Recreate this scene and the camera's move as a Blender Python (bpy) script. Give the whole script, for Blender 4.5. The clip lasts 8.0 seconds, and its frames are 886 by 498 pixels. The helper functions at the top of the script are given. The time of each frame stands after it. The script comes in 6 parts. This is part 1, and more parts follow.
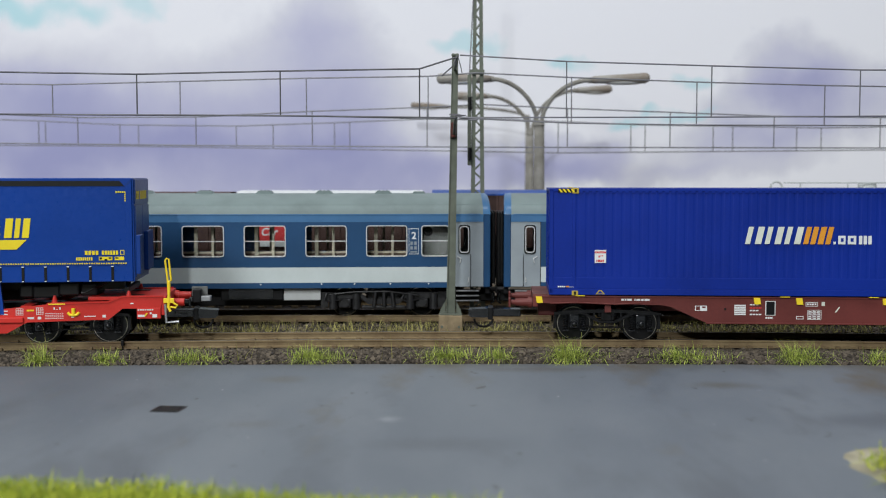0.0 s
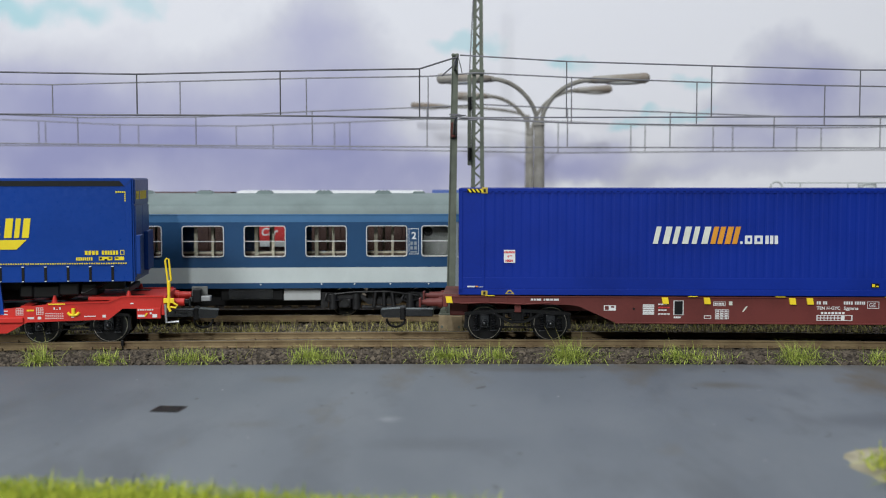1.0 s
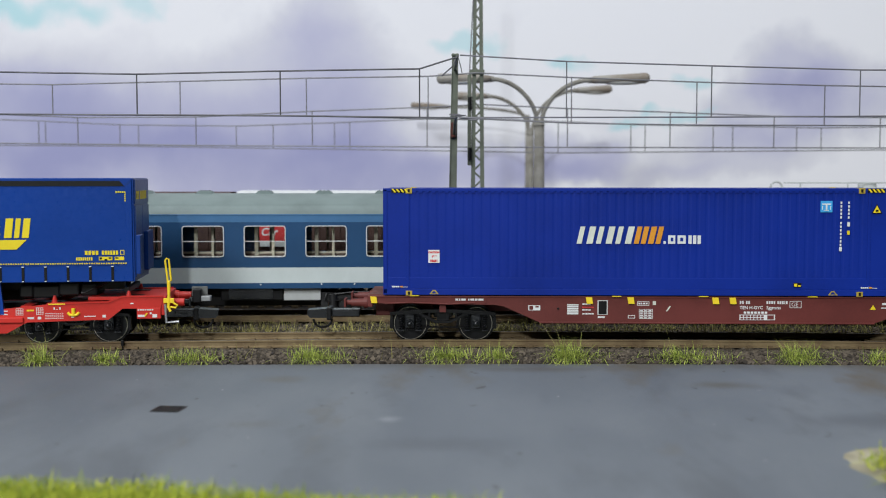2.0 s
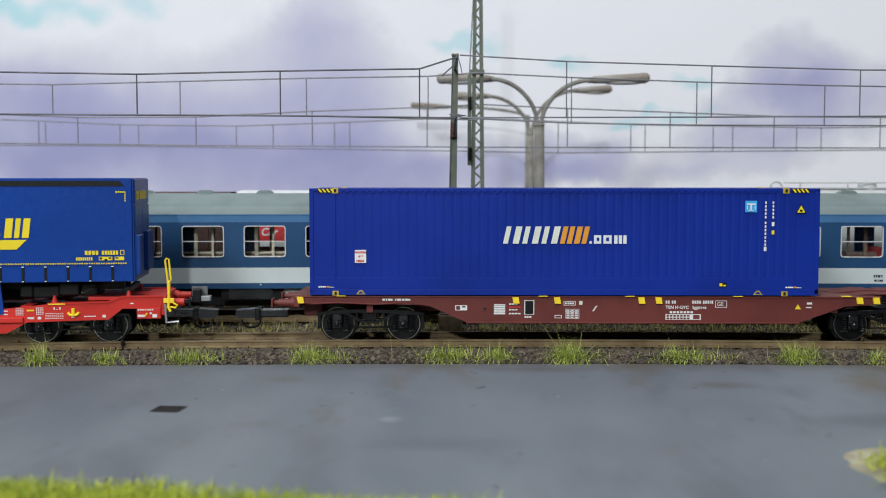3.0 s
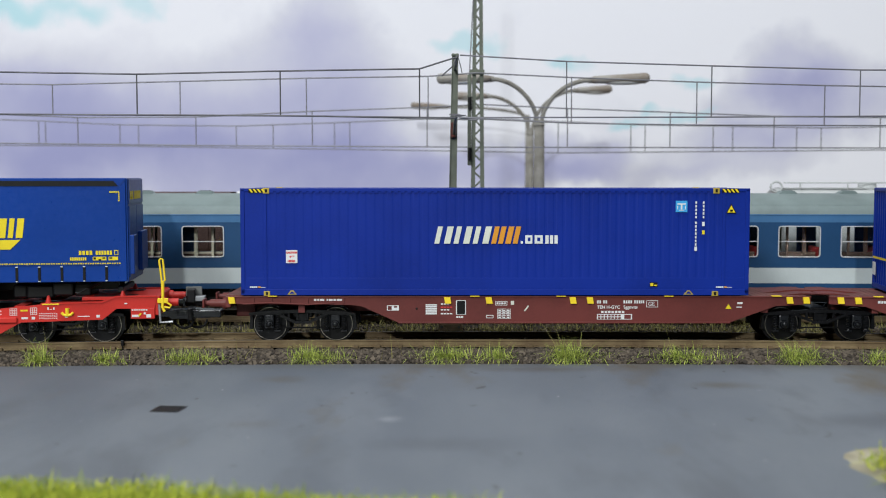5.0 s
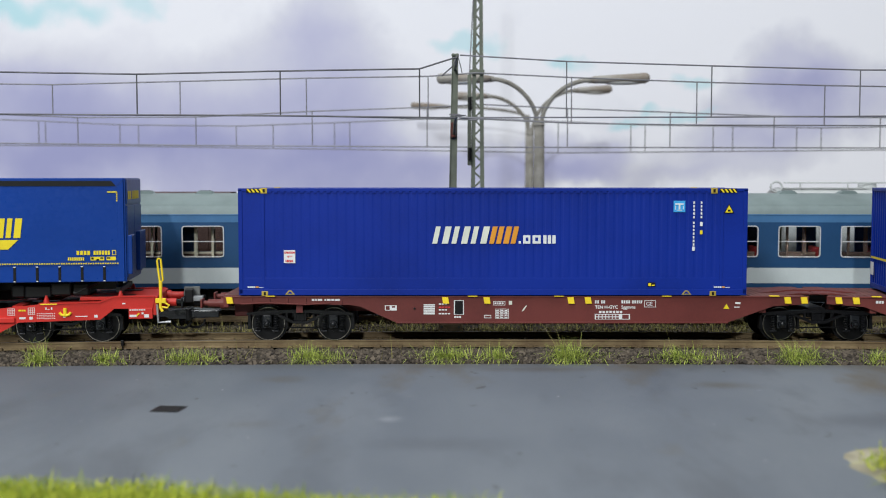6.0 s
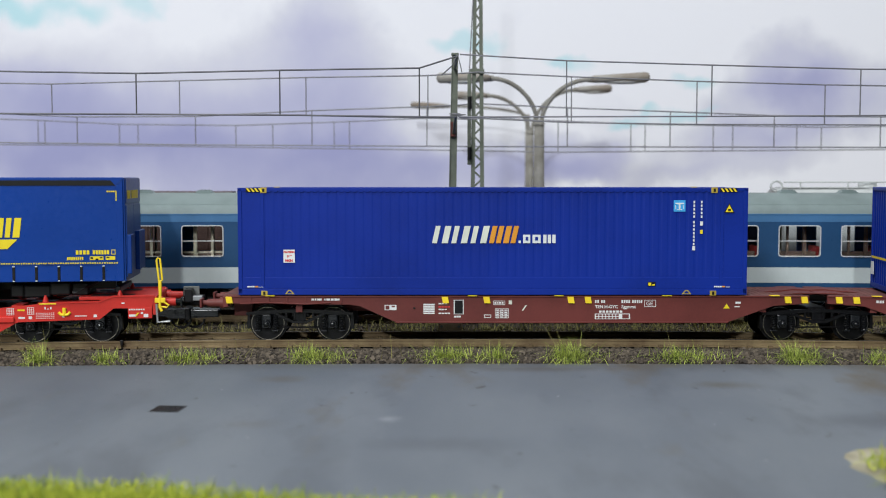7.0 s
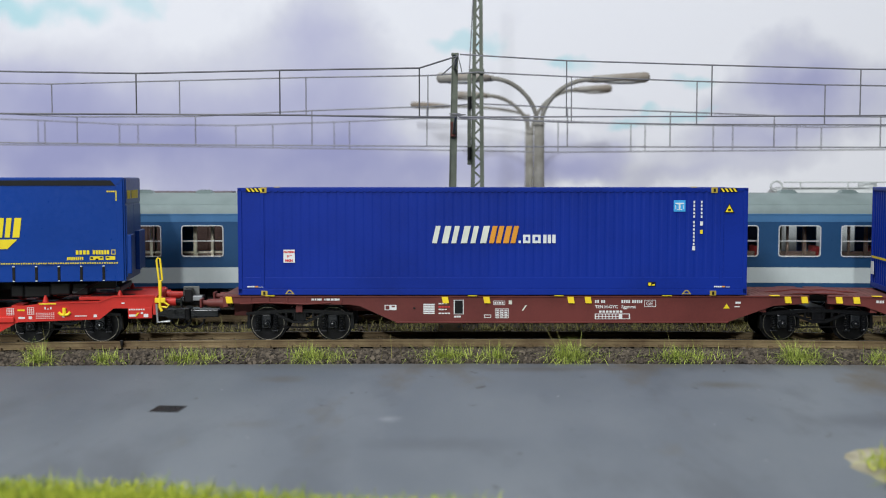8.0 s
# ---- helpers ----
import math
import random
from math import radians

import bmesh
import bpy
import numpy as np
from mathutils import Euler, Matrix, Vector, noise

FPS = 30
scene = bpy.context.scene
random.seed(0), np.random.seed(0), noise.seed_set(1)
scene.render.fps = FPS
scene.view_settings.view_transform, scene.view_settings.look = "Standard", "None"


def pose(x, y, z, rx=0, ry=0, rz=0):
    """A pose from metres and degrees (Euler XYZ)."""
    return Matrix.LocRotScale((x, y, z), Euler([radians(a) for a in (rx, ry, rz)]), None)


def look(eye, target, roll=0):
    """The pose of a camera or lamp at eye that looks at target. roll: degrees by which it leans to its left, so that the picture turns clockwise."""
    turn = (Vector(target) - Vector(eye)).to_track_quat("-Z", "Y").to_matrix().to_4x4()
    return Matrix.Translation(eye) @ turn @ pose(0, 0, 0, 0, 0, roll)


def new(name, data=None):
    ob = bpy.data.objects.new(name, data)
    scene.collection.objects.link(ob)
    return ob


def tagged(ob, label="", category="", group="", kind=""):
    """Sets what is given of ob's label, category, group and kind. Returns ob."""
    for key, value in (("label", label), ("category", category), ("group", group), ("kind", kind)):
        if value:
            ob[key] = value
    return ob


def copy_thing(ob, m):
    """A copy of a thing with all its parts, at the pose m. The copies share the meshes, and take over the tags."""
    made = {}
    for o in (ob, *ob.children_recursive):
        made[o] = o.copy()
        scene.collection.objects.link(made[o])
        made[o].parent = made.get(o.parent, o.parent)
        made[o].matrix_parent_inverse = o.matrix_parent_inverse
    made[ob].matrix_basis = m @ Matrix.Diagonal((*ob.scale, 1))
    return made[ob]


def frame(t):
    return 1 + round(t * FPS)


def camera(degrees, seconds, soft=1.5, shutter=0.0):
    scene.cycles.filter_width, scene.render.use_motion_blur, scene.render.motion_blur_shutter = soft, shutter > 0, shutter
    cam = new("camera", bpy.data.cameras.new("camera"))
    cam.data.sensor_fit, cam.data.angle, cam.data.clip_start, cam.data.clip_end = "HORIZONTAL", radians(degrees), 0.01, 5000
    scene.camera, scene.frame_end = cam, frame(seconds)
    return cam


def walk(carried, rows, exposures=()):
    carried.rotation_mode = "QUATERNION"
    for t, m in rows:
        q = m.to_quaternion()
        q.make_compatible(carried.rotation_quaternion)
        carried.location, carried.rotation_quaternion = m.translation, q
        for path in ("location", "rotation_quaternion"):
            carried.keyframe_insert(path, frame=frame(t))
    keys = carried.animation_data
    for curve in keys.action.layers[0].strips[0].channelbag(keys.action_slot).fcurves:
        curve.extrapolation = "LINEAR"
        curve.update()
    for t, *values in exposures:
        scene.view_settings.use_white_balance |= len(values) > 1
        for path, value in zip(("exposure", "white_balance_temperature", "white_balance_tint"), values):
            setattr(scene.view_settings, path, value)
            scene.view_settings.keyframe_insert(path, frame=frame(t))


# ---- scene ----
MM = 0.001
RAD1 = 1600.0      # radius of the front track, in mm, centre on the camera's side
X0 = 17.0          # where the front track runs square to the view

cam = camera(43.9, 8.0, soft=1.05)
cam.data.dof.use_dof = True
cam.data.dof.focus_distance = 0.352
cam.data.dof.aperture_fstop = 21.0
EYE = pose(0, -0.3544, 0.051, 86.3, 0, 0)
EYE_LATE = pose(0, -0.3539, 0.051, 86.27, 0, -0.01)
walk(cam, [(0, EYE), (6.5, EYE), (7.0, EYE_LATE), (8.0, EYE_LATE)], [(0, 0.08), (3.5, 0.17), (8.0, 0.22)])

# ---- light ----
world = bpy.data.worlds.new("room_light")
scene.world = world
world.use_nodes = True
world.node_tree.nodes["Background"].inputs[0].default_value = (0.9, 0.95, 1.0, 1)
world.node_tree.nodes["Background"].inputs[1].default_value = 0.02


def area_lamp(name, eye, target, power, sx, sy, colour):
    data = bpy.data.lights.new(name, "AREA")
    data.energy, data.shape, data.size, data.size_y, data.color = power, "RECTANGLE", sx, sy, colour
    ob = new(name, data)
    ob.matrix_world = look(eye, target)
    return ob


area_lamp("studio_lamp", (-0.58, -1.12, 0.82), (-0.03, 0.12, 0.04), 10.8, 0.34, 0.28, (0.95, 0.985, 1.0))
area_lamp("desk_lamp", (-0.16, -1.50, 0.64), (0, 0.12, 0.08), 6.6, 0.055, 0.055, (0.95, 0.985, 1.0))
area_lamp("ceiling_lamp", (0.0, -0.5, 1.8), (0, 0.12, 0.02), 19.5, 1.2, 0.6, (0.95, 0.985, 1.0))


# ---- materials ----
def material(name, colour, rough=0.6, metal=0.0, spread=0.12, scale=200.0, fine=2500.0, bump=0.0, second=None, stain=0.5, coat=0.0, spec=0.3):
    m = bpy.data.materials.new(name)
    m.use_nodes = True
    nt = m.node_tree
    b = nt.nodes["Principled BSDF"]
    geo = nt.nodes.new("ShaderNodeTexCoord")
    n1, n2 = nt.nodes.new("ShaderNodeTexNoise"), nt.nodes.new("ShaderNodeTexNoise")
    n1.inputs["Scale"].default_value, n1.inputs["Detail"].default_value = scale, 5
    n2.inputs["Scale"].default_value, n2.inputs["Detail"].default_value = fine, 3
    for n in (n1, n2):
        nt.links.new(geo.outputs["Object"], n.inputs["Vector"])
    r = nt.nodes.new("ShaderNodeValToRGB")
    c2 = second or tuple(c * (1 - 2 * spread) for c in colour)
    r.color_ramp.elements[0].color, r.color_ramp.elements[1].color = (*c2, 1), (*[min(1, c * (1 + spread * 0.6)) for c in colour], 1)
    r.color_ramp.elements[0].position, r.color_ramp.elements[1].position = 0.5 - stain * 0.45, 0.5 + stain * 0.3
    mix = nt.nodes.new("ShaderNodeMath")
    mix.operation = "MULTIPLY_ADD"
    nt.links.new(n2.outputs["Fac"], mix.inputs[0])
    mix.inputs[1].default_value = 0.3
    sub = nt.nodes.new("ShaderNodeMath")
    sub.operation = "SUBTRACT"
    nt.links.new(n1.outputs["Fac"], sub.inputs[0])
    sub.inputs[1].default_value = 0.15
    nt.links.new(sub.outputs[0], mix.inputs[2])
    nt.links.new(mix.outputs[0], r.inputs["Fac"])
    nt.links.new(r.outputs["Color"], b.inputs["Base Color"])
    rr = nt.nodes.new("ShaderNodeMapRange")
    rr.inputs["To Min"].default_value, rr.inputs["To Max"].default_value = max(0.02, rough - 0.1), min(1, rough + 0.1)
    nt.links.new(n2.outputs["Fac"], rr.inputs["Value"])
    nt.links.new(rr.outputs[0], b.inputs["Roughness"])
    b.inputs["Metallic"].default_value = metal
    b.inputs["Coat Weight"].default_value = coat
    b.inputs["Specular IOR Level"].default_value = spec
    if bump:
        bp = nt.nodes.new("ShaderNodeBump")
        bp.inputs["Strength"].default_value, bp.inputs["Distance"].default_value = min(1.0, bump), 0.0004
        nt.links.new(mix.outputs[0], bp.inputs["Height"])
        nt.links.new(bp.outputs[0], b.inputs["Normal"])
    return m


def island_material(name, low, high, rough=0.9, translucent=0.0):
    m = bpy.data.materials.new(name)
    m.use_nodes = True
    nt = m.node_tree
    b = nt.nodes["Principled BSDF"]
    g = nt.nodes.new("ShaderNodeNewGeometry")
    r = nt.nodes.new("ShaderNodeValToRGB")
    r.color_ramp.elements[0].color, r.color_ramp.elements[1].color = (*low, 1), (*high, 1)
    nt.links.new(g.outputs["Random Per Island"], r.inputs["Fac"])
    nt.links.new(r.outputs["Color"], b.inputs["Base Color"])
    b.inputs["Roughness"].default_value = rough
    return m


def glass_material(name, colour, rough=0.03):
    m = bpy.data.materials.new(name)
    m.use_nodes = True
    b = m.node_tree.nodes["Principled BSDF"]
    b.inputs["Base Color"].default_value = (*colour, 1)
    b.inputs["Roughness"].default_value = rough
    b.inputs["Transmission Weight"].default_value = 1.0
    b.inputs["IOR"].default_value = 1.2
    return m


CONTAINER_BLUE = material("container_blue", (0.005, 0.025, 0.255), 0.45, spread=0.10, scale=40, fine=1500, spec=0.15)
TRAILER_BLUE = material("trailer_blue", (0.003, 0.042, 0.265), 0.32, spread=0.08, scale=40, fine=1200)
TRAILER_END = material("trailer_end_blue", (0.003, 0.036, 0.21), 0.4, spread=0.1, scale=60, fine=1200)
YELLOW = material("yellow_print", (0.80, 0.62, 0.02), 0.5, spread=0.05)
YELLOW_STEP = material("yellow_paint", (0.90, 0.66, 0.03), 0.45, spread=0.06)
WHITE_PRINT = material("white_print", (0.72, 0.74, 0.74), 0.5, spread=0.05)
CREAM_PRINT = material("cream_print", (0.66, 0.68, 0.60), 0.5, spread=0.05)
ORANGE_PRINT = material("orange_print", (0.72, 0.30, 0.03), 0.5, spread=0.05)
RED_PRINT = material("red_print", (0.6, 0.05, 0.05), 0.5, spread=0.05)
SKY_PRINT = material("light_blue_print", (0.05, 0.36, 0.75), 0.5, spread=0.05)
BLACK = material("black_plastic", (0.006, 0.006, 0.007), 0.4, spread=0.2)
BLACK_GLOSS = material("black_coupler", (0.009, 0.010, 0.012), 0.16, spread=0.2, spec=0.5)
COACH_BOGIE = material("coach_bogie_grey_black", (0.020, 0.020, 0.022), 0.38, spread=0.3, scale=600, spec=0.5)
BOGIE_BLACK = material("bogie_black", (0.005, 0.005, 0.006), 0.32, spread=0.3, scale=600)
STEEL = material("bright_wheel_rim", (0.36, 0.33, 0.28), 0.3, 1.0, spread=0.1)
GREY_METAL = material("grey_metal", (0.35, 0.36, 0.37), 0.4, 0.6, spread=0.1)
BROWN = material("wagon_brown", (0.135, 0.030, 0.026), 0.5, spread=0.14, scale=60, fine=1800)
BROWN_DECK = material("wagon_deck_brown", (0.16, 0.060, 0.050), 0.6, spread=0.2, scale=120, fine=1800)
RED = material("wagon_red", (0.56, 0.030, 0.022), 0.42, spread=0.10, scale=60, fine=1800)
COACH_BLUE = material("coach_dark_blue", (0.019, 0.068, 0.162), 0.33, spread=0.08, scale=60, fine=1500)
COACH_LIGHT = material("coach_mid_blue", (0.062, 0.168, 0.335), 0.35, spread=0.08, scale=60, fine=1500)
COACH_WHITE = material("coach_white_stripe", (0.56, 0.62, 0.62), 0.4, spread=0.06, scale=60)
COACH_GREY = material("coach_roof_grey", (0.185, 0.235, 0.235), 0.55, spread=0.10, scale=80)
COACH_DOOR = material("coach_door_grey", (0.30, 0.34, 0.37), 0.4, spread=0.08, scale=90)
INTERIOR = material("coach_interior_beige", (0.36, 0.33, 0.26), 0.6, spread=0.1)
LAVATORY = material("lavatory_panel_grey", (0.13, 0.135, 0.13), 0.6, spread=0.1)
PARTITION = material("coach_partition_brown", (0.085, 0.055, 0.042), 0.6, spread=0.15)
SEAT_RED = material("coach_seat_red", (0.30, 0.02, 0.02), 0.7, spread=0.15)
CHROME = material("window_frame_silver", (0.70, 0.71, 0.72), 0.3, 0.25, spread=0.04)
GLASS = glass_material("window_glass", (0.93, 0.95, 0.95))
RAIL = material("rail_rusty", (0.215, 0.160, 0.085), 0.6, 0.0, spread=0.2, scale=120, fine=1500, second=(0.13, 0.085, 0.045))
RAIL_TOP = material("rail_polished", (0.30, 0.26, 0.21), 0.3, 0.8, spread=0.15)
SLEEPER = material("sleeper_wood", (0.10, 0.075, 0.046), 0.85, spread=0.3, scale=300, bump=0.4)
BALLAST_BASE = material("ballast_bed", (0.05, 0.042, 0.034), 0.95, spread=0.35, scale=400, bump=0.8)
STONE = island_material("ballast_stone", (0.026, 0.020, 0.015), (0.135, 0.108, 0.08))


def yard_material():
    """Blue-grey painted yard: broad mottling, brush streaks, brown stains and pale specks."""
    m = bpy.data.materials.new("painted_asphalt")
    m.use_nodes = True
    nt = m.node_tree
    b = nt.nodes["Principled BSDF"]
    co = nt.nodes.new("ShaderNodeTexCoord")

    def layer(scale, detail, stretch, lo, hi, below, colour, strength):
        mp = nt.nodes.new("ShaderNodeMapping")
        mp.inputs["Scale"].default_value = stretch
        nt.links.new(co.outputs["Object"], mp.inputs["Vector"])
        n = nt.nodes.new("ShaderNodeTexNoise")
        n.inputs["Scale"].default_value, n.inputs["Detail"].default_value, n.inputs["Roughness"].default_value = scale, detail, 0.6
        nt.links.new(mp.outputs[0], n.inputs["Vector"])
        mr = nt.nodes.new("ShaderNodeMapRange")
        mr.inputs["From Min"].default_value, mr.inputs["From Max"].default_value, mr.inputs["To Max"].default_value = lo, hi, strength
        nt.links.new(n.outputs["Fac"], mr.inputs["Value"])
        mix = nt.nodes.new("ShaderNodeMix")
        mix.data_type = "RGBA"
        nt.links.new(mr.outputs[0], mix.inputs["Factor"])
        if isinstance(below, tuple):
            mix.inputs[6].default_value = (*below, 1)
        else:
            nt.links.new(below, mix.inputs[6])
        mix.inputs[7].default_value = (*colour, 1)
        return mix.outputs[2], n

    c, broad = layer(14, 7, (1, 0.45, 1), 0.36, 0.64, (0.112, 0.130, 0.153), (0.164, 0.184, 0.209), 1.0)
    c, streak = layer(60, 6, (1, 0.4, 1), 0.48, 0.75, c, (0.175, 0.192, 0.214), 0.5)
    c, _ = layer(45, 7, (1, 0.35, 1), 0.53, 0.68, c, (0.088, 0.098, 0.112), 0.6)
    c, _ = layer(24, 6, (1, 0.4, 1), 0.57, 0.70, c, (0.125, 0.108, 0.080), 0.9)
    c, _ = layer(420, 2, (1, 0.6, 1), 0.74, 0.79, c, (0.45, 0.46, 0.48), 0.8)
    c, _ = layer(260, 3, (1, 0.5, 1), 0.68, 0.75, c, (0.05, 0.05, 0.05), 0.7)
    # brown spills, a darker wash and pale scuffs, each where it dried
    for x, y, rx, ry, colour, amount in ((75, -62, 15, 9, (0.105, 0.098, 0.075), 0.75), (-45, -54, 11, 8, (0.115, 0.105, 0.085), 0.55), (-45, -109, 10, 9, (0.11, 0.10, 0.085), 0.5), (-135, -66, 14, 7, (0.11, 0.095, 0.075), 0.6), (96, -106, 26, 12, (0.082, 0.092, 0.108), 0.6), (-13, -104, 4, 5, (0.34, 0.36, 0.39), 0.5), (30, -38, 26, 7, (0.10, 0.092, 0.08), 0.55), (-2, -128, 22, 9, (0.092, 0.102, 0.118), 0.5)):
        mp = nt.nodes.new("ShaderNodeMapping")
        mp.vector_type = "TEXTURE"
        mp.inputs["Location"].default_value = (x * MM, y * MM, -0.0045)
        mp.inputs["Scale"].default_value = (rx * MM, ry * MM, 1)
        nt.links.new(co.outputs["Object"], mp.inputs["Vector"])
        ln = nt.nodes.new("ShaderNodeVectorMath")
        ln.operation = "LENGTH"
        nt.links.new(mp.outputs[0], ln.inputs[0])
        ragged = nt.nodes.new("ShaderNodeMath")
        ragged.operation = "MULTIPLY_ADD"
        nt.links.new(streak.outputs["Fac"], ragged.inputs[0])
        ragged.inputs[1].default_value = 1.6
        nt.links.new(ln.outputs["Value"], ragged.inputs[2])
        mr = nt.nodes.new("ShaderNodeMapRange")
        mr.interpolation_type = "SMOOTHSTEP"
        mr.inputs["From Min"].default_value, mr.inputs["From Max"].default_value, mr.inputs["To Max"].default_value = 1.75, 0.75, amount
        nt.links.new(ragged.outputs[0], mr.inputs["Value"])
        mix = nt.nodes.new("ShaderNodeMix")
        mix.data_type = "RGBA"
        nt.links.new(mr.outputs[0], mix.inputs["Factor"])
        nt.links.new(c, mix.inputs[6])
        mix.inputs[7].default_value = (*colour, 1)
        c = mix.outputs[2]
    c, fine = layer(1500, 3, (1, 1, 1), 0.45, 0.75, c, (0.11, 0.125, 0.145), 0.25)
    # dirt washed off the ballast along the far edge
    xyz = nt.nodes.new("ShaderNodeSeparateXYZ")
    nt.links.new(co.outputs["Object"], xyz.inputs[0])
    band = nt.nodes.new("ShaderNodeMapRange")
    band.inputs["From Min"].default_value, band.inputs["From Max"].default_value, band.inputs["To Max"].default_value = -0.044, -0.025, 0.75
    nt.links.new(xyz.outputs["Y"], band.inputs["Value"])
    patchy = nt.nodes.new("ShaderNodeMath")
    patchy.operation = "MULTIPLY"
    nt.links.new(band.outputs[0], patchy.inputs[0])
    nt.links.new(broad.outputs["Fac"], patchy.inputs[1])
    mix = nt.nodes.new("ShaderNodeMix")
    mix.data_type = "RGBA"
    nt.links.new(patchy.outputs[0], mix.inputs["Factor"])
    nt.links.new(c, mix.inputs[6])
    mix.inputs[7].default_value = (0.10, 0.082, 0.058, 1)
    c = mix.outputs[2]
    nt.links.new(c, b.inputs["Base Color"])
    rr = nt.nodes.new("ShaderNodeMapRange")
    rr.inputs["To Min"].default_value, rr.inputs["To Max"].default_value = 0.45, 0.75
    nt.links.new(broad.outputs["Fac"], rr.inputs["Value"])
    nt.links.new(rr.outputs[0], b.inputs["Roughness"])
    bp = nt.nodes.new("ShaderNodeBump")
    bp.inputs["Strength"].default_value, bp.inputs["Distance"].default_value = 0.35, 0.0003
    nt.links.new(fine.outputs["Fac"], bp.inputs["Height"])
    nt.links.new(bp.outputs[0], b.inputs["Normal"])
    return m


ASPHALT = yard_material()
EARTH = material("earth", (0.12, 0.095, 0.06), 0.95, spread=0.3, scale=60, fine=900, bump=0.8)
GRASS = island_material("grass_green", (0.15, 0.22, 0.025), (0.54, 0.60, 0.13))
GRASS_DRY = island_material("grass_dry", (0.15, 0.135, 0.035), (0.40, 0.365, 0.12))
VERGE_GRASS = island_material("verge_green", (0.15, 0.24, 0.015), (0.50, 0.52, 0.05))
GRASS_MAT = material("grass_mat", (0.25, 0.35, 0.03), 0.95, spread=0.3, scale=90, fine=1200, bump=1.0)
MAST_GREY = material("mast_green_grey", (0.13, 0.145, 0.115), 0.6, 0.1, spread=0.15, scale=200)
WIRE = material("wire_dark", (0.09, 0.09, 0.10), 0.45, 0.5, spread=0.1)
WIRE_PALE = material("wire_galvanised", (0.20, 0.20, 0.22), 0.5, 0.4, spread=0.1)
CONCRETE = material("weathered_concrete", (0.28, 0.215, 0.13), 0.85, spread=0.2, scale=250, bump=0.3)
LAMP_POST = material("lamp_post_grey", (0.27, 0.26, 0.235), 0.7, spread=0.2, second=(0.11, 0.10, 0.08), stain=0.7, scale=110, bump=0.2)
LAMP_HEAD = material("lamp_head_grey", (0.30, 0.285, 0.26), 0.5, spread=0.12, second=(0.20, 0.15, 0.11), scale=90)
LAMP_GLASS = material("lamp_lens_milky", (0.62, 0.62, 0.60), 0.3, spread=0.05)
RUST_RED = material("insulator_brown", (0.14, 0.05, 0.04), 0.35, spread=0.1)
WALL_PAINT = material("room_wall_paint", (0.34, 0.33, 0.32), 0.9, spread=0.04, scale=3)
FLOOR_WOOD = material("room_floor", (0.26, 0.22, 0.18), 0.6, spread=0.15, scale=6)
TABLE_WOOD = material("baseboard_wood", (0.33, 0.24, 0.15), 0.7, spread=0.15, scale=20)
TANK_GREY = material("tank_pale_grey", (0.52, 0.54, 0.54), 0.5, spread=0.06)
TARP_WHITE = material("roof_white", (0.72, 0.74, 0.76), 0.5, spread=0.05)
FREIGHT_BROWN = material("freight_brown", (0.075, 0.040, 0.033), 0.6, spread=0.2)
FREIGHT_BLUE = material("freight_blue", (0.02, 0.08, 0.34), 0.5, spread=0.1)


